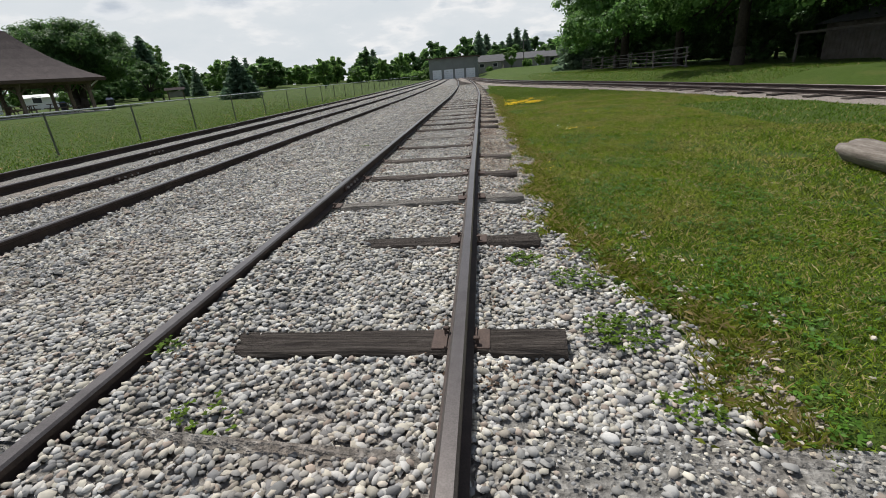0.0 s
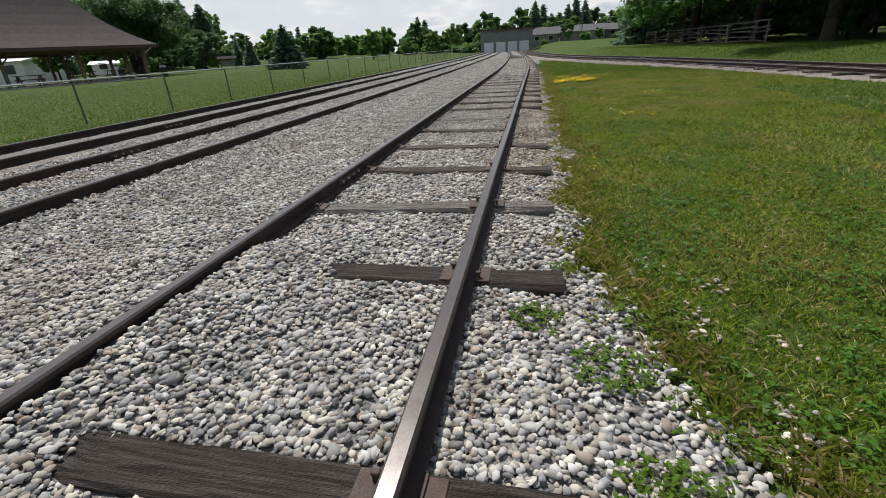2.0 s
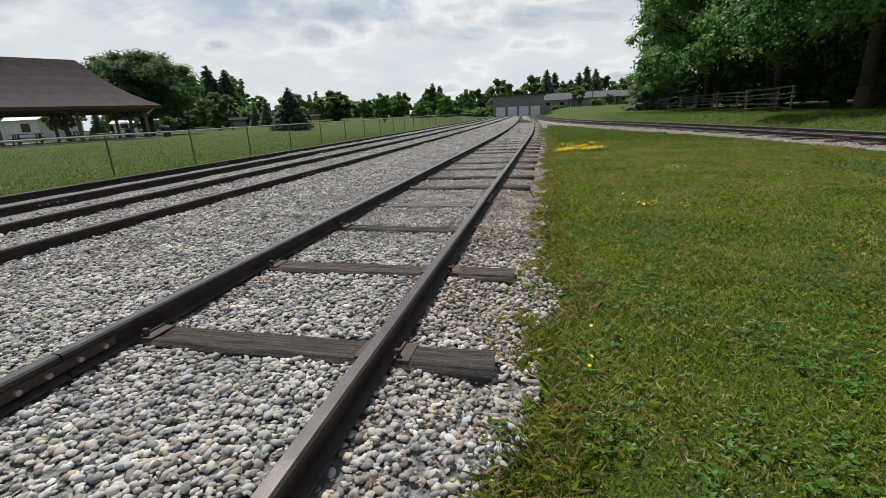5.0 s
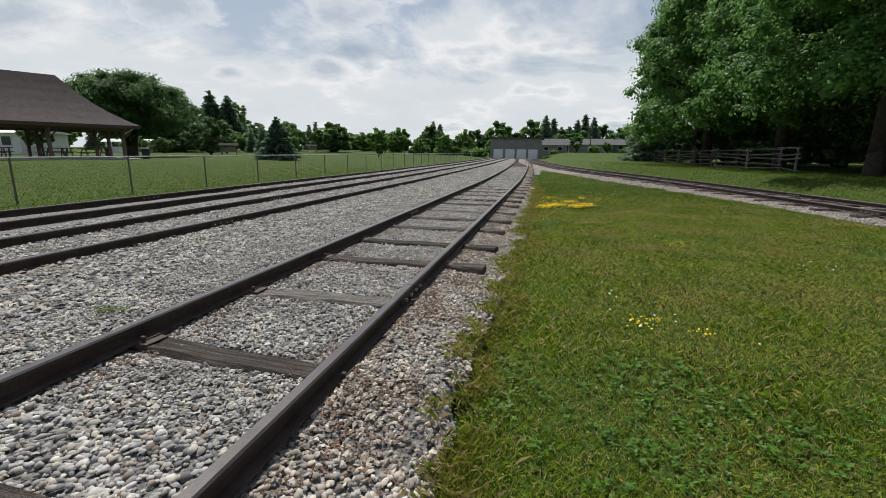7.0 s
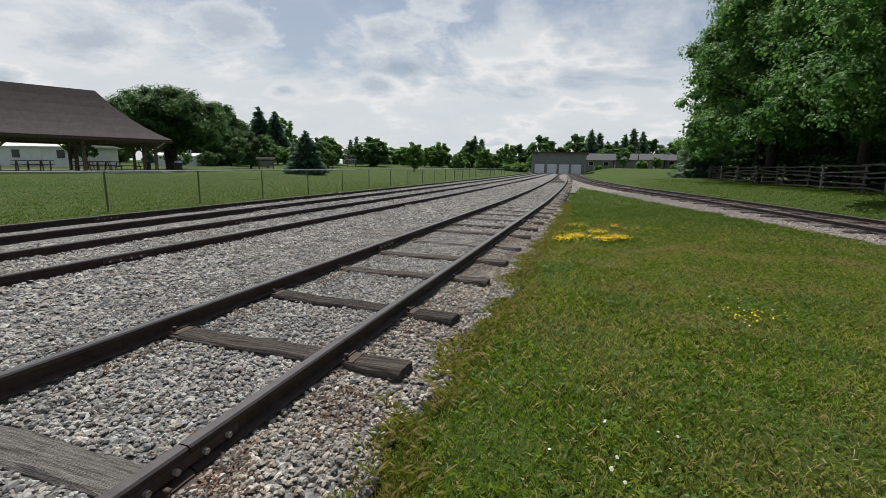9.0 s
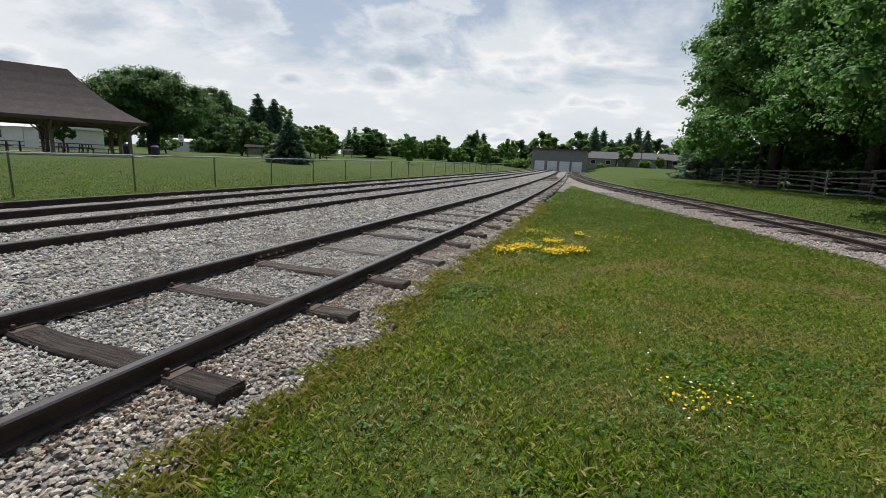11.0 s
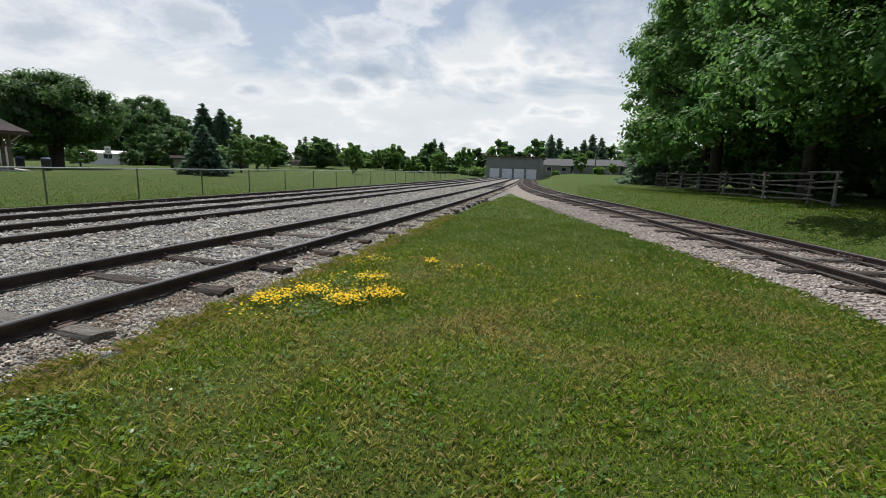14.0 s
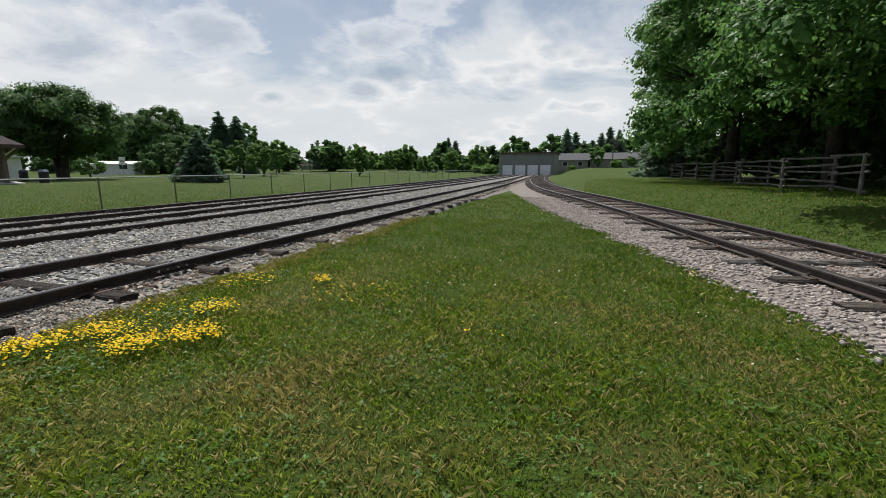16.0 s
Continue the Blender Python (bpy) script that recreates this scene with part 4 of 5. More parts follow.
def conifer(name, label, at, height, radius, seed, material, whorls=16, dens=60, skirt=0.25, spray=0.10):
    """A spruce: straight stem, drooping whorls of branches with sprays of needles."""
    rs = np.random.RandomState(seed)
    x, y = at
    tr = holder(name, (x, y, float(land(x, y)) - 0.05))
    tagged(tr, label, "tree", group="trees")
    part("trunk", tubed((0, 0, -0.2), (0, 0, height * 0.97), radius * 0.06 + 0.03, 0.015), M_BARK, tr)
    P, U, S = [], [], []
    for w in range(whorls):
        t = w / (whorls - 1)
        z = skirt + (height - skirt) * t
        r = radius * (1 - t) ** 0.85 + 0.05
        nb = max(4, int(11 * (1 - t) + 4))
        for b in range(nb):
            a = math.tau * (b + rs.rand() * 0.7) / nb + w
            ln = r * rs.uniform(0.75, 1.12)
            m = max(3, int(dens * ln / radius))
            q = rs.rand(m) ** 0.7
            px, py = np.cos(a) * ln * q, np.sin(a) * ln * q
            pz = z - 0.28 * ln * q + 0.12 * ln * q ** 3 + rs.normal(size=m) * 0.035 * radius
            side = rs.normal(size=m) * 0.16 * ln * (1 - 0.5 * q)
            P.append(np.stack([px - math.sin(a) * side, py + math.cos(a) * side, pz], 1))
            U.append(np.stack([np.full(m, math.cos(a)), np.full(m, math.sin(a)), np.full(m, -0.25)], 1) + rs.normal(size=(m, 3)) * 0.45)
            S.append(np.full(m, spray * radius + 0.02) * rs.uniform(0.6, 1.3, m))
    P, U, S = np.concatenate(P), np.concatenate(U), np.concatenate(S)[:, None]
    U /= np.linalg.norm(U, axis=1)[:, None]
    N = rs.normal(size=P.shape)
    Wd = np.cross(U, N)
    Wd /= np.linalg.norm(Wd, axis=1)[:, None]
    V = np.stack([P + U * S * 1.3, P + Wd * S * 0.5, P - Wd * S * 0.5 - U * S * 0.4], 1).reshape(-1, 3)
    i = np.arange(len(P)) * 3
    child("crown", mesh_np("crown", V, np.stack([i, i + 1, i + 2], 1), material), tr)
    return tr


# the tall maples on the bank
BIG = "tall leafy green maple on the grassy bank"
broad_tree("maple_tree", BIG, (17.0, 57.5), 17, 7.2, 1.4, 26000, 0.16, M_MAPLE, 1, 170, full=True)
broad_tree("maple_tree", BIG, (15.0, 47.5), 17.5, 7.2, 1.6, 56000, 0.112, M_MAPLE, 2, 230, full=True)
broad_tree("maple_tree", BIG, (16.6, 38.5), 16.5, 6.0, 1.9, 46000, 0.108, M_MAPLE, 3, 220, full=True)
broad_tree("maple_tree", BIG, (16.6, 29.3), 14.5, 6.3, 1.9, 72000, 0.086, M_MAPLE, 4, 260, full=True)
broad_tree("maple_tree", BIG, (20.8, 19.5), 14, 6.4, 2.0, 36000, 0.11, M_MAPLE, 5, 220, full=True)
broad_tree("maple_tree", BIG, (23.5, 9), 14, 6.8, 2.0, 15000, 0.18, M_MAPLE, 6, 140, full=True)
broad_tree("maple_tree", "dark maple behind the barn", (28, 33), 16, 8.5, 0.3, 9000, 0.36, M_DARKLEAF, 7, 90)
broad_tree("maple_tree", "dark maple behind the fence", (26, 50), 16, 8.5, 0.2, 9000, 0.36, M_DARKLEAF, 8, 90)
broad_tree("maple_tree", "dark maple behind the barn", (31, 18), 16, 9, 0.3, 9000, 0.38, M_DARKLEAF, 17, 90)
broad_tree("maple_tree", "dark maple behind the fence", (24, 64), 15, 8, 0.2, 10000, 0.34, M_DARKLEAF, 18, 80)
for i, (bx, by, br) in enumerate(((17.6, 40, 2.0), (18.4, 46, 2.3), (18, 52, 2.2), (17.2, 58, 2.0), (16.8, 63, 1.8), (21, 36, 2.4), (22, 57, 2.6))):
    broad_tree("shrub", "dark leafy undergrowth in the shade of the maples", (bx, by), 2.9, br, 0.1, 2600, 0.14, M_DARKLEAF, 70 + i, 40)
for i, (bx, by, br) in enumerate(((25, 14, 2.6), (26, 19, 2.8), (26.5, 24, 2.8), (26, 29, 2.8), (25, 35, 2.8), (25.5, 41, 2.8), (24, 46, 2.6), (27, 8, 2.8))):
    broad_tree("shrub", "dark leafy hedge in the shade behind the maples", (bx, by), 3.4, br, 0.05, 2000, 0.2, M_DARKLEAF, 90 + i, 36)
conifer("cedar_tree", "dark drooping cedar at the end of the rail fence", (13.7, 65.5), 8.5, 2.8, 9, M_NEEDLE, 20, 90, 0.5)
# the park beyond the chain-link fence
broad_tree("maple_tree", "broad spreading maple with a forked trunk in the park", (-40.2, 43.6), 8.4, 5.9, 2.0, 46000, 0.105, M_DARKLEAF, 21, 260, stems=2)
broad_tree("maple_tree", "round dark maple in the park", (-76.0, 85.5), 13.2, 7.2, 0.8, 22000, 0.19, M_DARKLEAF, 22, 170, full=True)
broad_tree("deciduous_tree", "dark leafy tree in the park", (-119, 136.5), 16.0, 8.0, 0.6, 9000, 0.34, M_DARKLEAF, 23, 80)
conifer("spruce_tree", "dense blue-green spruce on the park lawn", (-21.6, 41), 3.65, 1.95, 24, M_BLUENEEDLE, 14, 120, 0.1)
broad_tree("deciduous_tree", "light-green tree behind the spruce", (-52, 73), 5.2, 2.6, 0.5, 6000, 0.12, M_LIGHTLEAF, 25, 40)
conifer("spruce_tree", "tall dark spruce behind the park lawn", (-93.6, 120.5), 15.6, 6.0, 26, M_BLUENEEDLE, 15, 80, 0.3, 0.15)
conifer("spruce_tree", "tall dark spruce behind the park lawn", (-89.0, 122), 14.6, 5.6, 27, M_BLUENEEDLE, 15, 80, 0.3, 0.15)
broad_tree("deciduous_tree", "airy pale-green tree in the park", (-95.0, 133), 15.4, 5.2, 0.8, 6000, 0.24, M_LIGHTLEAF, 28, 90)
broad_tree("deciduous_tree", "airy pale-green tree in the park", (-66, 102), 6.6, 3.1, 0.6, 4500, 0.17, M_LIGHTLEAF, 29, 50)
broad_tree("deciduous_tree", "young light-green tree on the park lawn", (-28.0, 53), 4.0, 1.5, 0.8, 4000, 0.10, M_LIGHTLEAF, 30, 40)
broad_tree("deciduous_tree", "young light-green tree by the pavilion", (-43, 37), 3.4, 1.6, 0.8, 3500, 0.12, M_LIGHTLEAF, 31, 36)
broad_tree("deciduous_tree", "leafy tree behind the spruces", (-46, 62), 5.5, 3.2, 0.3, 5000, 0.16, M_DARKLEAF, 32, 50)
broad_tree("deciduous_tree", "leafy tree behind the spruce", (-33.5, 63), 4.6, 2.2, 0.4, 4000, 0.13, M_LIGHTLEAF, 33, 44)

broad_tree("shrub", "light-green bush under the park maples", (-48.7, 52), 2.3, 1.9, 0.2, 2600, 0.09, M_LIGHTLEAF, 34, 40)
broad_tree("shrub", "dark bush under the park maples", (-66.2, 74), 2.6, 2.4, 0.1, 2600, 0.12, M_DARKLEAF, 35, 40)
broad_tree("shrub", "dark bush under the park maples", (-66.7, 80), 3.0, 3.0, 0.1, 2600, 0.15, M_DARKLEAF, 36, 40)

# far trees, built once for each kind and set out along the horizon
kinds = [
    broad_tree("deciduous_tree", "small leafy tree far off on the grass", (-51.5, 110), 6.4, 2.4, 0.9, 1100, 0.32, M_LIGHTLEAF, 41, 36),
    conifer("spruce_tree", "small dark spruce far off on the grass", (-58, 112), 6.0, 1.7, 42, M_NEEDLE, 14, 16, 0.25, 0.26),
    broad_tree("deciduous_tree", "rounded dark tree far off", (-33, 140), 8.0, 4.0, 0.2, 1300, 0.48, M_DARKLEAF, 43, 44),
    conifer("pine_tree", "slender dark pine far off", (0.5, 160), 12.6, 3.0, 44, M_NEEDLE, 22, 24, 1.0, 0.30),
    broad_tree("shrub", "leafy green shrub far off", (-24, 118), 2.4, 2.0, 0.1, 650, 0.36, M_LIGHTLEAF, 45, 30),
]


def far(kind, x, y, s=1.0, r=0.0):
    ob = copy_thing(kinds[kind], Matrix.Identity(4))
    ob.matrix_basis = pose(x, y, float(land(x, y)) - 0.1, 0, 0, r) @ Matrix.Diagonal((s, s, s * (0.9 + 0.2 * math.sin(x * 3)), 1))


for k, x, y, s in ((0, -42.3, 110, 1.05), (0, -22.3, 67.7, 0.64), (0, -37.5, 112, 0.75), (0, -28, 109, 0.8), (0, -22.6, 112, 0.78), (0, -47, 109, 0.6), (1, -54, 108, 1.0), (1, -61, 107, 1.1), (1, -50, 116, 0.9),
                   (0, -58, 104, 0.8), (0, -67, 102, 0.9), (2, -29, 142, 0.65), (2, -25, 140, 0.68), (2, -20, 146, 0.95), (2, -14, 150, 1.2), (2, -9, 153, 1.3), (2, -38, 148, 0.8), (3, -37.5, 160, 0.8), (3, -35.5, 162, 0.78),
                   (3, 3, 163, 0.9), (3, 5.5, 161, 0.85), (3, 8, 163, 0.9), (3, 10.5, 161, 0.87), (3, 13, 163, 0.86), (3, 15.5, 161, 0.84), (2, 6, 158, 1.2), (2, 12, 158, 1.2), (2, -13, 163, 1.5), (2, -4, 164, 1.45), (2, 24, 162, 1.0), (2, 32, 166, 1.2), (2, 40, 164, 1.3),
                   (2, 19, 165, 1.1), (0, 9, 130, 0.75), (0, 16.5, 131, 0.6), (4, 3, 128, 0.5), (4, 13, 129, 0.7), (4, 21, 130, 0.6)):
    far(k, x, y, s, (x * 37) % 360)
rnd = random.Random(12)
for i in range(70):
    far(rnd.choice((2, 2, 1, 2, 0)), -170 + i * 2.4 + rnd.uniform(-3, 3), 152 + rnd.uniform(-12, 28), rnd.uniform(0.5, 0.85), rnd.uniform(0, 360))
for i in range(52):
    far(rnd.choice((4, 4, 0, 4)), -95 + i * 1.6 + rnd.uniform(-1, 1), 122 + rnd.uniform(-6, 10), rnd.uniform(0.7, 1.2), rnd.uniform(0, 360))
for i in range(34):
    far(rnd.choice((2, 1, 0, 2)), -140 + i * 2.9, 80 + rnd.uniform(0, 20), rnd.uniform(0.7, 1.05), rnd.uniform(0, 360))
for i in range(24):
    far(2, 26 + i * 6.0, 118 + rnd.uniform(-12, 26), rnd.uniform(0.9, 1.6), rnd.uniform(0, 360))
for i in range(14):
    far(2, 42 + rnd.uniform(-2, 6), -20 + i * 9.0, rnd.uniform(1.4, 1.9), rnd.uniform(0, 360))


# ---- the log on the lawn ----
def log():
    lg = holder("log", (5.42, 3.98, 0.07), 176)
    tagged(lg, "bleached grey log lying on the grass", "log")
    bm = bmesh.new()
    rr = random.Random(3)
    n, k = 22, 16
    # a flattened half round with a deep drying crack along the top
    shape = []
    for j in range(k):
        a = j / k * math.tau
        r = 0.165 + 0.018 * math.sin(3 * a + 1) + 0.012 * math.sin(5 * a)
        if j in (3, 4):
            r -= 0.05 if j == 4 else 0.02
        shape.append((math.cos(a) * r * 1.1, max(-0.10, math.sin(a) * r * 0.92)))
    rings = []
    for i in range(n):
        s = i / (n - 1) * 3.2
        w = (0.82 if i in (0, n - 1) else 1.0) * (1 + 0.05 * math.sin(s * 4.1) + rr.uniform(-0.025, 0.025))
        rings.append([bm.verts.new((x * w + 0.04 * math.sin(s * 1.7), s + rr.uniform(-0.05, 0.05) * (i in (0, n - 1)), z * w + rr.uniform(-0.006, 0.006))) for x, z in shape])
    for a, b in zip(rings, rings[1:]):
        for j in range(k):
            bm.faces.new((a[j], a[(j + 1) % k], b[(j + 1) % k], b[j]))
    bm.faces.new(rings[0])
    bm.faces.new(rings[-1][::-1])
    bmesh.ops.recalc_face_normals(bm, faces=bm.faces[:])
    part("timber", bm, M_LOG, lg, smooth=True)


log()


# ---- park furniture ----
def park_sign(x, y, h=1.7):
    z = float(land(x, y))
    sg = holder("park_sign", (x, y, z), 40)
    tagged(sg, "small white sign board on a thin steel post", "sign")
    part("post", tubed((0, 0, -0.2), (0, 0, h), 0.03), M_GREYPAINT, sg)
    bd = part("board", boxed(-0.4, -0.045, h - 1.2, 0.4, -0.03, h, bevel=0.004), M_SIGN, sg)
    for i, w in enumerate((0.28, 0.2, 0.3, 0.17)):
        part("text_bar", boxed(-w, -0.052, h - 0.32 - i * 0.22, w, -0.046, h - 0.24 - i * 0.22), M_PLASTIC, bd)


def lamp_post(x, y, h=2.7):
    z = float(land(x, y))
    lp = holder("park_lamp", (x, y, z))
    tagged(lp, "dark park lamp post with a pale globe", "lamp post", group="park lamps")
    bm = tubed((0, 0, -0.1), (0, 0, 0.35), 0.11, 0.08)
    tube(bm, (0, 0, 0.35), (0, 0, h), 0.055, 0.045)
    part("pole", bm, M_PLASTIC, lp)
    bm = bmesh.new()
    bmesh.ops.create_icosphere(bm, subdivisions=2, radius=0.22, matrix=Matrix.Translation((0, 0, h + 0.2)))
    part("globe", bm, M_WHITE, lp, "pale round globe", smooth=True)
    part("cap", tubed((0, 0, h + 0.38), (0, 0, h + 0.5), 0.12, 0.02), M_PLASTIC, lp)


def notice_board(x, y, rz, label):
    z = float(land(x, y))
    nb = holder("notice_board", (x, y, z), rz)
    tagged(nb, label, "notice board")
    for s in (-1, 1):
        part("post", boxed(s * 0.85 - 0.07, -0.07, -0.2, s * 0.85 + 0.07, 0.07, 1.35, bevel=0.01), M_TIMBER, nb)
    part("panel", boxed(-0.78, -0.04, 0.45, 0.78, 0.04, 1.15, bevel=0.01), M_SIDING, nb)
    bm = bmesh.new()
    v = [bm.verts.new(c) for c in ((-1.15, -0.4, 1.3), (1.15, -0.4, 1.3), (1.15, 0, 1.6), (-1.15, 0, 1.6), (1.15, 0.4, 1.3), (-1.15, 0.4, 1.3))]
    for f in ((0, 1, 2, 3), (3, 2, 4, 5), (5, 4, 1, 0), (1, 4, 2), (0, 3, 5)):
        bm.faces.new([v[i] for i in f])
    part("roof", bm, M_SHINGLE, nb)


def litter_bin(x, y):
    z = float(land(x, y))
    lb = holder("litter_bin", (x, y, z))
    tagged(lb, "dark litter bin standing on the park grass", "bin", group="bins")
    part("drum", tubed((0, 0, 0), (0, 0, 0.8), 0.28, 0.30, n=14), M_PLASTIC, lb, smooth=False)
    part("lid", tubed((0, 0, 0.8), (0, 0, 0.95), 0.31, 0.18, n=14), M_BLUE, lb, "faded blue domed lid")


def utility_pole(x, y, h):
    z = float(land(x, y))
    up_ = holder("utility_pole", (x, y, z))
    tagged(up_, "tall grey utility pole beside the far houses", "pole")
    part("mast", tubed((0, 0, -0.5), (0, 0, h), 0.14, 0.09), M_GREYWOOD, up_)
    part("crossarm", boxed(-0.9, -0.06, h - 0.7, 0.9, 0.06, h - 0.56), M_GREYWOOD, up_)


park_sign(-64.7, 68.4, 2.9)
lamp_post(-40.5, 72)
lamp_post(-38.4, 72)
notice_board(-37.5, 55, 30, "small roofed notice board on the park lawn")
notice_board(-45.3, 90, 15, "roofed park board far off on the grass")
litter_bin(-31.2, 36.5)
litter_bin(-38.5, 39.5)
utility_pole(12.3, 130, 7.0)

# ---- gravel: loose stones ----
PHI = (1 + 5 ** 0.5) / 2
ICO_V = np.array([(-1, PHI, 0), (1, PHI, 0), (-1, -PHI, 0), (1, -PHI, 0), (0, -1, PHI), (0, 1, PHI), (0, -1, -PHI), (0, 1, -PHI), (PHI, 0, -1), (PHI, 0, 1), (-PHI, 0, -1), (-PHI, 0, 1)]) / 1.902
ICO_F = np.array([(0, 11, 5), (0, 5, 1), (0, 1, 7), (0, 7, 10), (0, 10, 11), (1, 5, 9), (5, 11, 4), (11, 10, 2), (10, 7, 6), (7, 1, 8), (3, 9, 4), (3, 4, 2), (3, 2, 6), (3, 6, 8), (3, 8, 9), (4, 9, 5), (2, 4, 11), (6, 2, 10), (8, 6, 7), (9, 8, 1)])


def stone_field(rs, x, y, z, size, base_v=ICO_V, base_f=ICO_F):
    """Stones as squashed, jittered, randomly turned lumps."""
    n = len(x)
    k = len(base_v)
    V = base_v[None] * (1 + rs.uniform(-0.18, 0.18, (n, k, 1))) + rs.uniform(-0.16, 0.16, (n, k, 3))
    V = V * rs.uniform([0.95, 0.66, 0.42], [1.45, 1.02, 0.72], (n, 3))[:, None, :]
    a, b = rs.uniform(0, math.tau, n), rs.normal(0, 0.35, n)
    ca, sa, cb, sb = np.cos(a)[:, None], np.sin(a)[:, None], np.cos(b)[:, None], np.sin(b)[:, None]
    X, Y, Z = V[..., 0], V[..., 1], V[..., 2]
    Y, Z = Y * cb - Z * sb, Y * sb + Z * cb
    X, Y = X * ca - Y * sa, X * sa + Y * ca
    V = np.stack([X, Y, Z], -1) * size[:, None, None] + np.stack([x, y, z], -1)[:, None, :]
    F = (np.arange(n)[:, None, None] * k + base_f[None]).reshape(-1, 3)
    return V.reshape(-1, 3), F


def scatter(rs, x0, x1, y0, y1, per_m2, keep):
    n = int((x1 - x0) * (y1 - y0) * per_m2)
    x, y = rs.uniform(x0, x1, n), rs.uniform(y0, y1, n)
    k = keep(x, y)
    return x[k], y[k]


def off_rails(x, y):
    ok = np.ones(len(x), bool)
    for line, half in ((track_a, 0.80), (track_b, 0.7525), (track_c, 0.7525)):
        for s in (-half, half):
            ok &= np.abs(x - line(y) - s) > 0.058
    return ok


TIE_Y = np.array(NEAR_TIES)


def off_ties(rs, x, y, chance=0.97):
    """Few stones lie on top of the near track's ties; the left ends are more buried."""
    d = np.min(np.abs(y[:, None] - TIE_Y[None, :]), 1)
    on = (d < 0.12) & (bed(x, y) < -0.012) & (x > -0.86) & (x < np.where((y > 6.2) & (y < 8.6), 0.88, 1.33))
    return ~on | (rs.rand(len(x)) > chance - 0.45 * (x < -0.45) * (wave(y, 0 * y, 0.9, 3) > 0))


rs = np.random.RandomState(11)
OCT_V = np.array([(1, 0, 0), (-1, 0, 0), (0, 1, 0), (0, -1, 0), (0, 0, 1), (0, 0, -1)]) * 1.1
OCT_F = np.array([(0, 2, 4), (2, 1, 4), (1, 3, 4), (3, 0, 4), (2, 0, 5), (1, 2, 5), (3, 1, 5), (0, 3, 5)])
# the undersides lie in the bed
ICO_TOP = ICO_F[ICO_V[ICO_F][..., 2].mean(1) > -0.45]
OCT_TOP = OCT_F[:4]
# a six-sided dome for stones farther off
DOME_V = np.array([(math.cos(j * math.tau / 6), math.sin(j * math.tau / 6), -0.2) for j in range(6)] + [(0.6 * math.cos(j * math.tau / 3 + 0.52), 0.6 * math.sin(j * math.tau / 3 + 0.52), 0.85) for j in range(3)])
DOME_F = np.array([(6, 7, 8)] + [f for i in range(3) for f in ((2 * i, 2 * i + 1, 6 + i), (2 * i + 1, (2 * i + 2) % 6, 6 + (i + 1) % 3), (2 * i + 1, 6 + (i + 1) % 3, 6 + i))])
bands = [(-2.4, 3.6, -1.5, 2.6, 2000, 0.0158, ICO_V, ICO_TOP), (-2.4, 2.1, 2.6, 6.0, 1750, 0.0162, ICO_V, ICO_TOP), (-1.9, 2.1, 6.0, 17.0, 1900, 0.0142, DOME_V, DOME_F), (-6.2, -2.4, -0.5, 6.0, 950, 0.0195, DOME_V, DOME_F), (-6.2, -1.9, 6.0, 17.0, 640, 0.0225, OCT_V, OCT_TOP), (-8.6, 1.9, 17.0, 27.0, 220, 0.029, OCT_V, OCT_TOP), (-9.5, 1.2, 27.0, 48.0, 80, 0.038, OCT_V, OCT_TOP)]
for x0, x1, y0, y1, dens, size, base_v, base_f in bands:
    x, y = scatter(rs, x0, x1, y0, y1, dens, lambda a, b: on_gravel(a, b) & off_rails(a, b) & off_ties(rs, a, b) & (b > -1.6 + 0.2 * np.abs(a)))
    s = size * rs.uniform(0.6, 1.4, len(x)) * np.where(rs.rand(len(x)) < 0.05, 1.3, 1.0)
    # the trodden path is fine grit with a few larger stones
    edge = np.where(y < -0.62, np.where(x > 1.15 + 0.2 * wave(x, y, 0.3), 0.0, 1.0), np.clip((gravel_edge(y) - x) / 0.4, 0, 1))
    grit = (y < -0.62) & (edge < 0.5)
    s = np.where(grit & (rs.rand(len(x)) < 0.9), s * 0.5, s)
    keep = rs.rand(len(x)) < np.where(grit, 0.75, 0.55 + 0.45 * edge)
    x, y, s = x[keep], y[keep], s[keep]
    dusty = (x > 0.86 + bend(y)) & (rs.rand(len(x)) < 0.8 * smoothstep(y, 2.2, 5.0))
    for pick, stone_mat, words in ((~dusty, M_STONE, "loose pale grey ballast stones"), (dusty, M_BUFF, "dusty buff stones between rail and lawn")):
        if pick.sum() > 50:
            px, py, ps = x[pick], y[pick], s[pick]
            V, F = stone_field(rs, px, py, bed(px, py) + 0.35 * ps + rs.uniform(-0.004, 0.016, len(px)), ps, base_v, base_f)
            tagged(new("gravel", mesh_np("gravel", V, F, stone_mat, base_v is ICO_V)), words, "gravel", kind="stuff")
# stones of the branch track, and strays on the lawn's rim
x, y = scatter(rs, 3.0, 12, 15, 36, 240, lambda a, b: (a > gravel_edge_r(b) - 0.1) & (a < track_r(b) + 1.6) & (np.abs(a - track_r(b) - 0.77) > 0.07) & (np.abs(a - track_r(b) + 0.77) > 0.07))
s = 0.026 * rs.uniform(0.6, 1.35, len(x))
V, F = stone_field(rs, x, y, bed(x, y) + 0.024 + 0.25 * s, s, OCT_V, OCT_F)
tagged(new("gravel_spur", mesh_np("gravel_spur", V, F, M_REDSTONE, True)), "rust-stained stones under the branch track", "gravel", kind="stuff")
y = rs.uniform(-0.75, 1.9, 700)
x = gravel_edge(y) + np.abs(rs.normal(0, 0.30, len(y)))
k = wave(x, y, 0.2, 9) > 0.05 + 0.5 * (x - gravel_edge(y))
x, y = x[k], y[k]
s = 0.0145 * rs.uniform(0.5, 1.35, len(x))
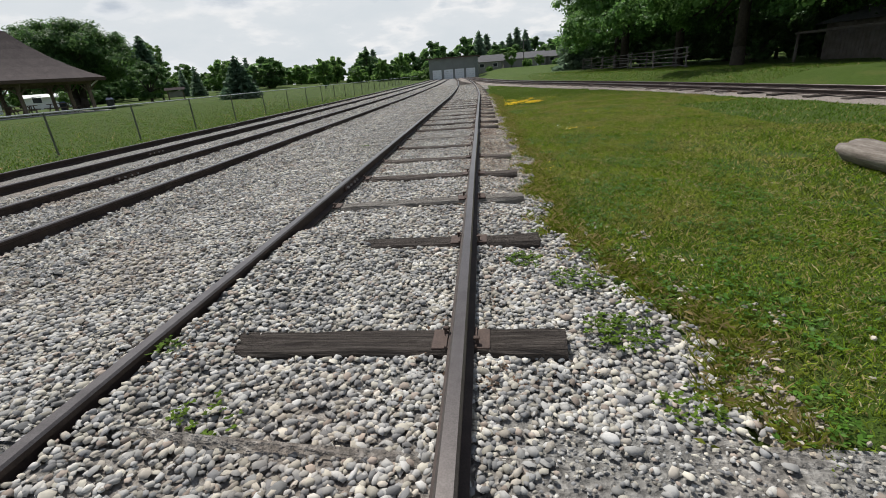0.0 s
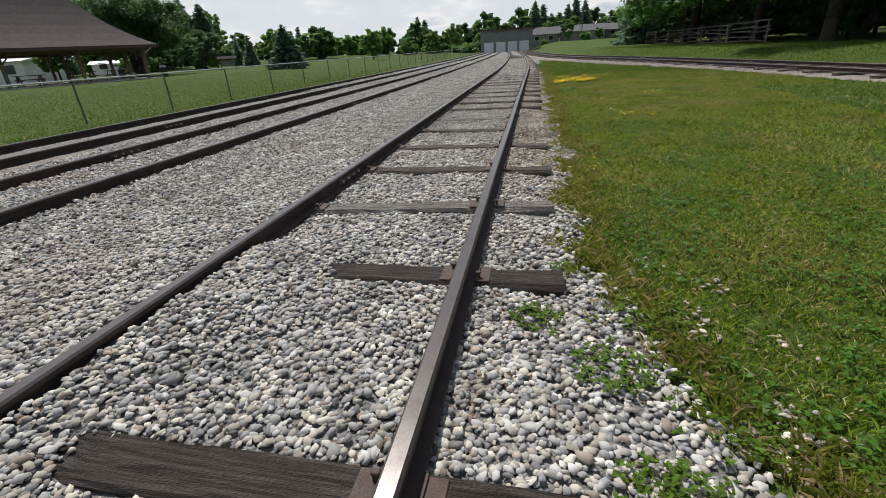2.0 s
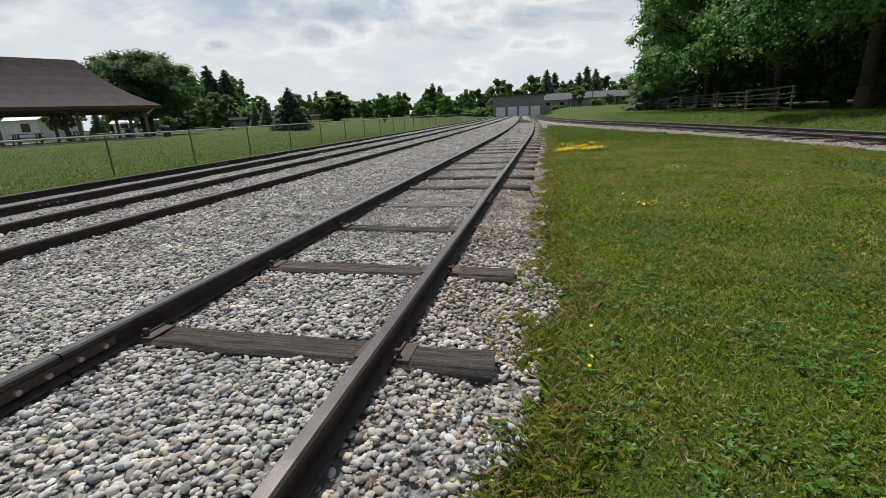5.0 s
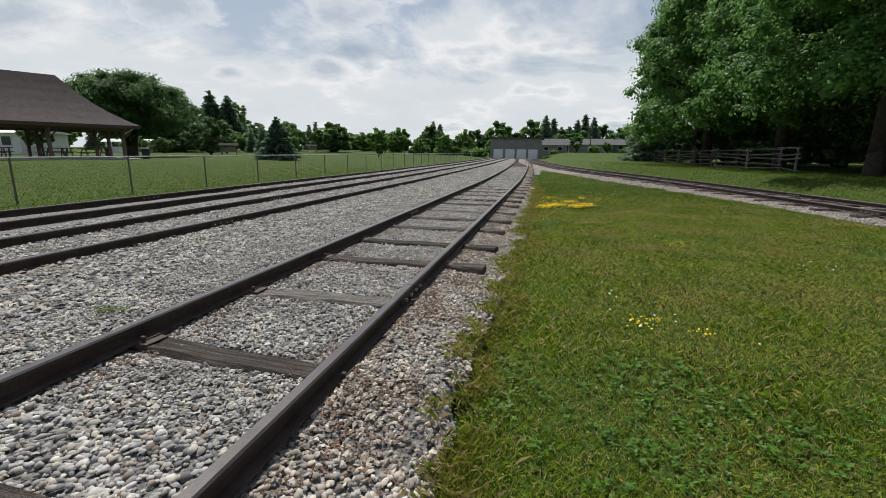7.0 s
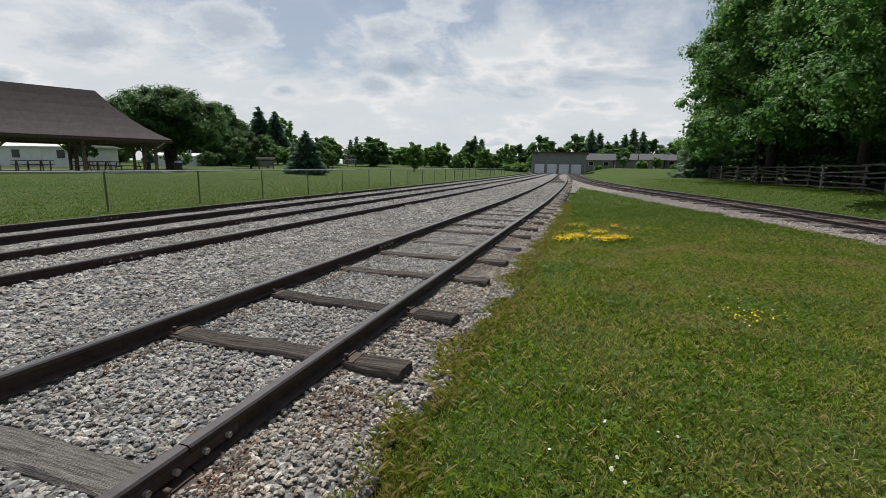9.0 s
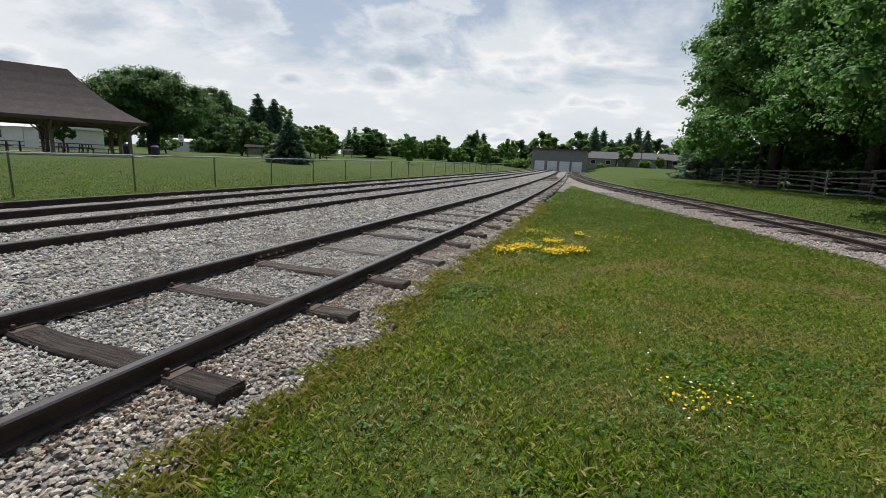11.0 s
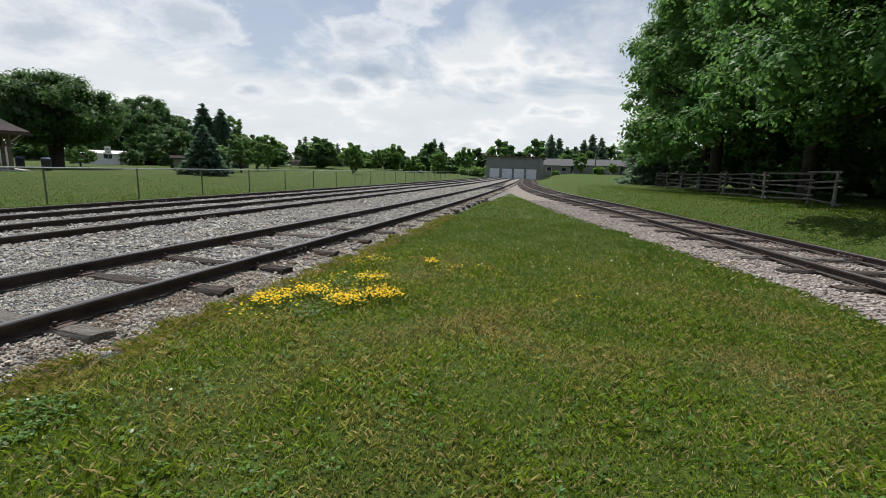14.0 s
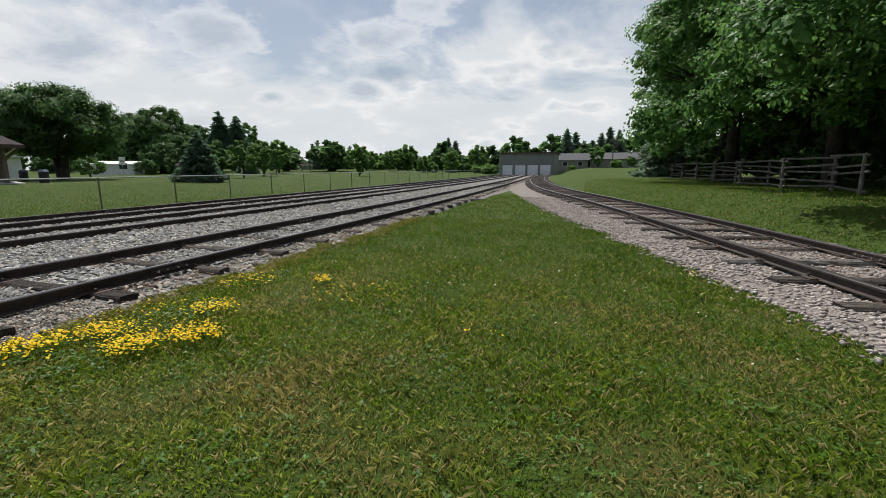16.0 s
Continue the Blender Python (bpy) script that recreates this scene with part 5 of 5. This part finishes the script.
V, F = stone_field(rs, x, y, land(x, y) + 0.012 + 0.4 * s, s)
tagged(new("stray_stones", mesh_np("stray_stones", V, F, M_BUFF)), "stray ballast stones in the grass edge", "gravel", kind="stuff")
# the largest stones nearest the path, one by one
shapes = []
for i in range(8):
    V, F = stone_field(np.random.RandomState(60 + i), np.zeros(1), np.zeros(1), np.zeros(1), np.ones(1))
    shapes.append(mesh_np("stone", V, F, M_STONE_ONE, True))
x, y = scatter(rs, -1.6, 1.6, -1.0, 4.5, 40, lambda a, b: on_gravel(a, b) & off_rails(a, b) & off_ties(rs, a, b, 1.4))
for i in range(min(300, len(x))):
    s = rs.uniform(0.024, 0.036)
    child("stone", shapes[i % 8], ballast, pose(x[i], y[i], float(bed(x[i], y[i])) + 0.014, 0, 0, rs.uniform(0, 360)) @ Matrix.Diagonal((s, s, s, 1)))


# ---- lawn: blades, clover, weeds and flowers ----
def blades(rs, x, y, z, height, width, lean=0.6):
    n = len(x)
    a = rs.uniform(0, math.tau, n)
    h = height * rs.uniform(0.45, 1.25, n)
    w = width * rs.uniform(0.7, 1.3, n)
    dx, dy = np.cos(a), np.sin(a)
    bend_ = lean * rs.uniform(0.2, 1.3, n) * h
    b = rs.uniform(0, math.tau, n)
    bx, by = np.cos(b) * bend_, np.sin(b) * bend_
    p0 = np.stack([x - dx * w, y - dy * w, z], 1)
    p1 = np.stack([x + dx * w, y + dy * w, z], 1)
    mid = np.stack([x + bx * 0.4 + dx * w * 0.9, y + by * 0.4 + dy * w * 0.9, z + h * 0.62], 1)
    tip = np.stack([x + bx, y + by, z + h * rs.uniform(0.75, 1.0, n)], 1)
    V = np.stack([p0, p1, mid, tip], 1).reshape(-1, 3)
    i = np.arange(n) * 4
    F = np.concatenate([np.stack([i, i + 1, i + 2], 1), np.stack([i, i + 2, i + 3], 1)])
    return V, F


def lawn(x0, x1, y0, y1, dens, height, width, clump=0.6, material=M_BLADE, thin=None):
    """thin: (from x, to x, from y, to y), over which the blades thin out to nothing."""
    def keep(a, b):
        tuft = 0.5 + 0.5 * wave(a, b, 0.09, 5) * clump + 0.3 * wave(a, b, 0.4, 2) * clump
        ok = ~on_gravel(a - 0.04, b) & (rs.rand(len(a)) < np.clip(tuft + 0.35, 0.15, 1))
        # bare, trodden spots beside the gravel at the near end
        bare = (b < 1.6) & (wave(a, b, 0.34, 13) + 0.5 * wave(a, b, 0.11, 4) > 0.42 + 0.35 * (a - gravel_edge(b)))
        ok &= ~bare | (rs.rand(len(a)) < 0.18)
        if thin:
            ok &= rs.rand(len(a)) < (1 - smoothstep((a - thin[0]) / (thin[1] - thin[0]), 0, 1)) * (1 - smoothstep(b, thin[2], thin[3]))
        return ok & ~((np.abs(a - 4.95) < 0.28) & (np.abs(b - 4.4) < 0.25) & (rs.rand(len(a)) < 0.8))
    x, y = scatter(rs, x0, x1, y0, y1, dens, keep)
    V, F = blades(rs, x, y, land(x, y), height * (0.7 + 0.35 * (wave(x, y, 0.7, 8) + 0.4)), width, 1.0)
    tagged(new("grass", mesh_np("grass", V, F, material)), "short green lawn grass with dry tips", "grass", kind="stuff")


lawn(1.3, 4.0, -0.8, 7.0, 7400, 0.038, 0.0030)
lawn(4.0, 7.5, 1.0, 7.0, 1800, 0.052, 0.0046)
lawn(1.3, 6.5, 7.0, 12.5, 4600, 0.048, 0.0036)
lawn(1.2, 8.5, 12.5, 22.0, 4600, 0.048, 0.0036, thin=(50.0, 60.0, 15.0, 22.0))
lawn(1.0, 8.5, 16.0, 26.0, 1000, 0.050, 0.0065, material=M_FARBLADE)
lawn(6.5, 11.5, 4.0, 18.5, 260, 0.06, 0.010, material=M_FARBLADE)
lawn(0.8, 6.0, 26.0, 38.0, 240, 0.06, 0.012, material=M_FARBLADE)
lawn(6.0, 18.0, 18.5, 62.0, 240, 0.07, 0.011, material=M_FARBLADE, thin=(15.0, 18.0, 30.0, 60.0))
lawn(-27.0, -8.5, 2.0, 52.0, 150, 0.06, 0.011, material=M_FARBLADE, thin=(-11.0, -26.5, 18.0, 50.0))


def patch_points(cx, cy, r, n, stretch=1.0):
    a, q = rs.uniform(0, math.tau, n), np.sqrt(rs.rand(n)) * (0.7 + 0.5 * rs.rand(n))
    return cx + np.cos(a) * q * r * stretch, cy + np.sin(a) * q * r


def leaflets(x, y, z, size, n_each):
    """Small flat leaves in rosettes."""
    n = len(x)
    px, py, pz, sz = (np.repeat(v, n_each) for v in (x, y, z, size))
    a = rs.uniform(0, math.tau, n * n_each)
    d = np.stack([np.cos(a), np.sin(a), rs.uniform(-0.2, 0.5, len(a))], 1)
    w = np.stack([-np.sin(a), np.cos(a), rs.uniform(-0.3, 0.3, len(a))], 1)
    c = np.stack([px, py, pz], 1) + d * sz[:, None] * rs.uniform(0.5, 1.4, (len(a), 1))
    V = np.stack([c - d * sz[:, None], c + w * sz[:, None] * 0.6, c + d * sz[:, None], c - w * sz[:, None] * 0.6], 1).reshape(-1, 3)
    i = np.arange(len(a)) * 4
    return V, np.stack([i, i + 1, i + 2, i + 3], 1)


def leafy_patch(name, label, spots, size, n_each, material, height=0.04):
    for cx, cy, r, n in spots:
        x, y = patch_points(cx, cy, r, n)
        V, F = leaflets(x, y, np.where(on_gravel(x, y), bed(x, y) + 0.012, land(x, y)) + height * rs.uniform(0.3, 1.1, n), np.full(n, size) * rs.uniform(0.7, 1.3, n), n_each)
        tagged(new(name, mesh_np(name, V, F, material)), label, "weeds", kind="stuff")


leafy_patch("weed_clump", "leafy green weeds creeping into the gravel", [(1.62, 0.1, 0.2, 110), (1.2, 1.1, 0.13, 60), (1.74, -0.5, 0.13, 34), (1.55, 0.75, 0.18, 80), (1.75, 1.2, 0.2, 80), (1.9, 0.5, 0.2, 70), (1.35, 1.7, 0.08, 14), (-0.3, -0.6, 0.14, 26), (-0.75, -0.2, 0.1, 20), (1.75, 2.4, 0.25, 90), (1.62, 3.6, 0.25, 80), (1.6, 5.2, 0.3, 90), (-1.5, 7.2, 0.12, 20), (1.72, 7.2, 0.3, 120)], 0.0115, 6, M_WEED)
leafy_patch("clover_patch", "low dark-green clover in the lawn", [(1.95, 13.5, 0.33, 240), (4.1, 12.3, 0.33, 150), (5.0, 12.8, 0.4, 130), (2.7, 7.1, 0.4, 130), (3.2, 6.7, 0.3, 70), (2.5, 2.9, 0.4, 60), (2.4, 15.9, 0.5, 200), (2.1, 17.0, 0.5, 180), (4.35, 12.0, 0.3, 90)], 0.013, 6, M_CLOVER, 0.045)


# broad-leaved plants all through the turf, in loose colonies
for x0, x1, y0, y1, dens in ((1.4, 4.2, -0.7, 7.0, 560), (1.5, 6.5, 7.0, 12.5, 210), (1.4, 8.5, 12.5, 19.0, 190)):
    x, y = scatter(rs, x0, x1, y0, y1, dens, lambda a, b: ~on_gravel(a, b) & (wave(a, b, 0.55, 11) + 0.6 * wave(a, b, 0.17, 3) > 0.1))
    V, F = leaflets(x, y, land(x, y) + rs.uniform(0.012, 0.045, len(x)), 0.0115 * rs.uniform(0.6, 1.35, len(x)), 4)
    tagged(new("lawn_weeds", mesh_np("lawn_weeds", V, F, M_CLOVER)), "small broad-leaved weeds mixed through the lawn", "weeds", kind="stuff")


# dry clippings lying on the worn turf near the path's start and on the open middle
for x0, x1, y0, y1, dens in ((1.7, 4.6, -0.7, 5.0, 420), (2.5, 7.5, 9.0, 17.0, 170)):
    x, y = scatter(rs, x0, x1, y0, y1, dens, lambda a, b: ~on_gravel(a, b) & (wave(a, b, 0.5, 21) + 0.7 * wave(a, b, 0.13, 5) > 0.35))
    V, F = blades(rs, x, y, land(x, y) + 0.022, np.full(len(x), 0.016), 0.0026, 3.4)
    tagged(new("grass_clippings", mesh_np("grass_clippings", V, F, M_CLIPPING)), "dry straw-coloured clippings lying on the turf", "litter", kind="stuff")


def flower_patch(cx, cy, r, n, tall, size, material, label, stretch=1.0):
    """Flower heads of petal discs on thin stems."""
    x, y = patch_points(cx, cy, r, n, stretch)
    z = land(x, y)
    h = tall * rs.uniform(0.6, 1.15, n)
    V, F = [], []
    k = 6
    a = np.arange(k) * math.tau / k
    s = size * rs.uniform(0.7, 1.25, n)
    tilt = rs.normal(0, 0.3, (n, 2))
    ring = np.stack([x[:, None] + np.cos(a) * s[:, None], y[:, None] + np.sin(a) * s[:, None], (z + h)[:, None] + (np.cos(a) * tilt[:, :1] + np.sin(a) * tilt[:, 1:]) * s[:, None] + 0.2 * s[:, None] * (np.arange(k) % 2)], -1)
    top = np.stack([x, y, z + h + 0.3 * s], -1)[:, None]
    heads = np.concatenate([ring, top], 1).reshape(-1, 3)
    i = np.arange(n) * (k + 1)
    faces = np.concatenate([np.stack([i + j, i + (j + 1) % k, i + k], 1) for j in range(k)])
    th = holder("flower_patch", (cx, cy, float(land(cx, cy))))
    tagged(th, label, "flowers", kind="stuff")
    ob = child("petals", mesh_np("petals", heads - (cx, cy, float(land(cx, cy))), faces, material), th)
    SV, SF = blades(rs, x, y, z, h * 1.0, np.full(n, 0.002), 0.1)
    child("stems", mesh_np("stems", SV - (cx, cy, float(land(cx, cy))), SF, M_CLOVER), th)


YEL = "bright yellow wildflowers in the grass beside the gravel"
for cx, cy, r, n, st in ((1.98, 15.9, 0.22, 150, 1.0), (2.22, 16.25, 0.2, 130, 1.2), (2.72, 16.1, 0.2, 150, 1.1), (3.0, 16.42, 0.2, 150, 1.2), (2.6, 17.05, 0.17, 90, 1.2), (2.1, 18.1, 0.45, 60, 0.8), (3.0, 18.35, 0.11, 50, 1.0), (2.4, 16.6, 0.7, 90, 1.0), (3.6, 17.9, 0.45, 26, 1.2), (2.1, 15.6, 0.35, 30, 1.2)):
    flower_patch(cx, cy, r, int(n * 1.7), 0.12, 0.0108, M_PETAL, YEL, st)
for cx, cy, r, n in ((2.82, 8.1, 0.17, 34), (3.2, 8.0, 0.13, 10), (3.95, 11.75, 0.16, 26), (4.2, 11.9, 0.2, 16), (4.1, 12.1, 0.4, 8), (5.2, 17.3, 0.25, 10), (7.4, 20.2, 0.4, 16), (1.9, 4.3, 0.3, 6)):
    flower_patch(cx, cy, r, n, 0.075, 0.0105, M_PETAL, "a few small yellow wildflowers in the lawn")
for cx, cy, r, n in ((2.8, 9.2, 0.5, 14), (3.9, 12.7, 0.4, 4), (3.1, 8.2, 0.5, 8), (5.4, 10.9, 0.5, 12), (4.0, 11.8, 0.4, 10), (2.4, 13.6, 0.7, 8), (6.0, 18.3, 2.2, 24), (4.3, 20, 1.8, 20)):
    flower_patch(cx, cy, r, n, 0.05, 0.010, M_WHITE_PETAL, "white clover heads dotted over the lawn")

# a trodden verge of dusty soil between gravel and turf
verge = strip("verge", np.arange(-0.9, 2.4, 0.1), lambda y: gravel_edge(y) - 0.12, lambda y: gravel_edge(y) + 0.02 + 0.26 * (1 - smoothstep(y, -0.4, 1.9)) * (0.75 + 0.5 * wave(y, 0 * y, 0.5, 3)), 12, lambda x, y: land(x, y) + 0.004 + 0.006 * wave(x, y, 0.12, 2), M_SOIL)
tagged(verge, "dusty trodden soil between gravel and turf", "soil", kind="structure")

# dead leaves and straw along the rails
y = np.concatenate([rs.uniform(-0.5, 20, 3600), rs.uniform(4, 20, 13000)])
side = rs.choice([-0.62, 0.64, 0.88, 0.95], len(y))
x = side + rs.normal(0, 0.08, len(y)) + np.where(side > 0.8, np.abs(rs.normal(0, 0.2, len(y))), 0)
k = (wave(x, y, 0.5, 6) > -0.05) & off_rails(x, y)
x, y = x[k], y[k]
V, F = leaflets(x, y, bed(x, y) + rs.uniform(0.010, 0.034, len(x)), np.full(len(x), 0.0115) * rs.uniform(0.5, 1.3, len(x)), 2)
tagged(new("dead_leaves", mesh_np("dead_leaves", V, F, M_STRAW)), "reddish-brown dead leaves and straw along the rails", "litter", kind="stuff")

# longer, yellower grass along the ragged edge of the gravel
y = rs.uniform(-0.7, 26, 52000)
tuft = 0.11 * wave(y, 0 * y, 0.23, 7) + 0.10 * wave(y, 0 * y, 0.75, 1)
x = gravel_edge(y) + 0.03 + tuft + rs.normal(0.0, 0.10, len(y))
k = wave(x, y, 0.16, 7) + 0.6 * wave(x, y, 0.5, 1) + 2.5 * (x - gravel_edge(y)) > -0.25
x, y = x[k], y[k]
V, F = blades(rs, x, y, np.maximum(np.where(on_gravel(x, y), bed(x, y), -0.075), land(x, y)), 0.058, 0.0024, 1.1)
tagged(new("grass_fringe", mesh_np("grass_fringe", V, F, M_FRINGE)), "longer yellowish grass creeping over the gravel edge", "grass", kind="stuff")

# leaf litter between the rails of the branch track
y = rs.uniform(15, 34, 9000)
x = track_r(y) + rs.uniform(-1.0, 1.2, len(y))
k = wave(x, y, 0.6, 4) > 0.0
x, y = x[k], y[k]
V, F = leaflets(x, y, bed(x, y) + rs.uniform(0.045, 0.062, len(x)), np.full(len(x), 0.016) * rs.uniform(0.5, 1.3, len(x)), 2)
tagged(new("dead_leaves", mesh_np("dead_leaves", V, F, M_STRAW)), "reddish dead leaves between the branch rails", "litter", kind="stuff")
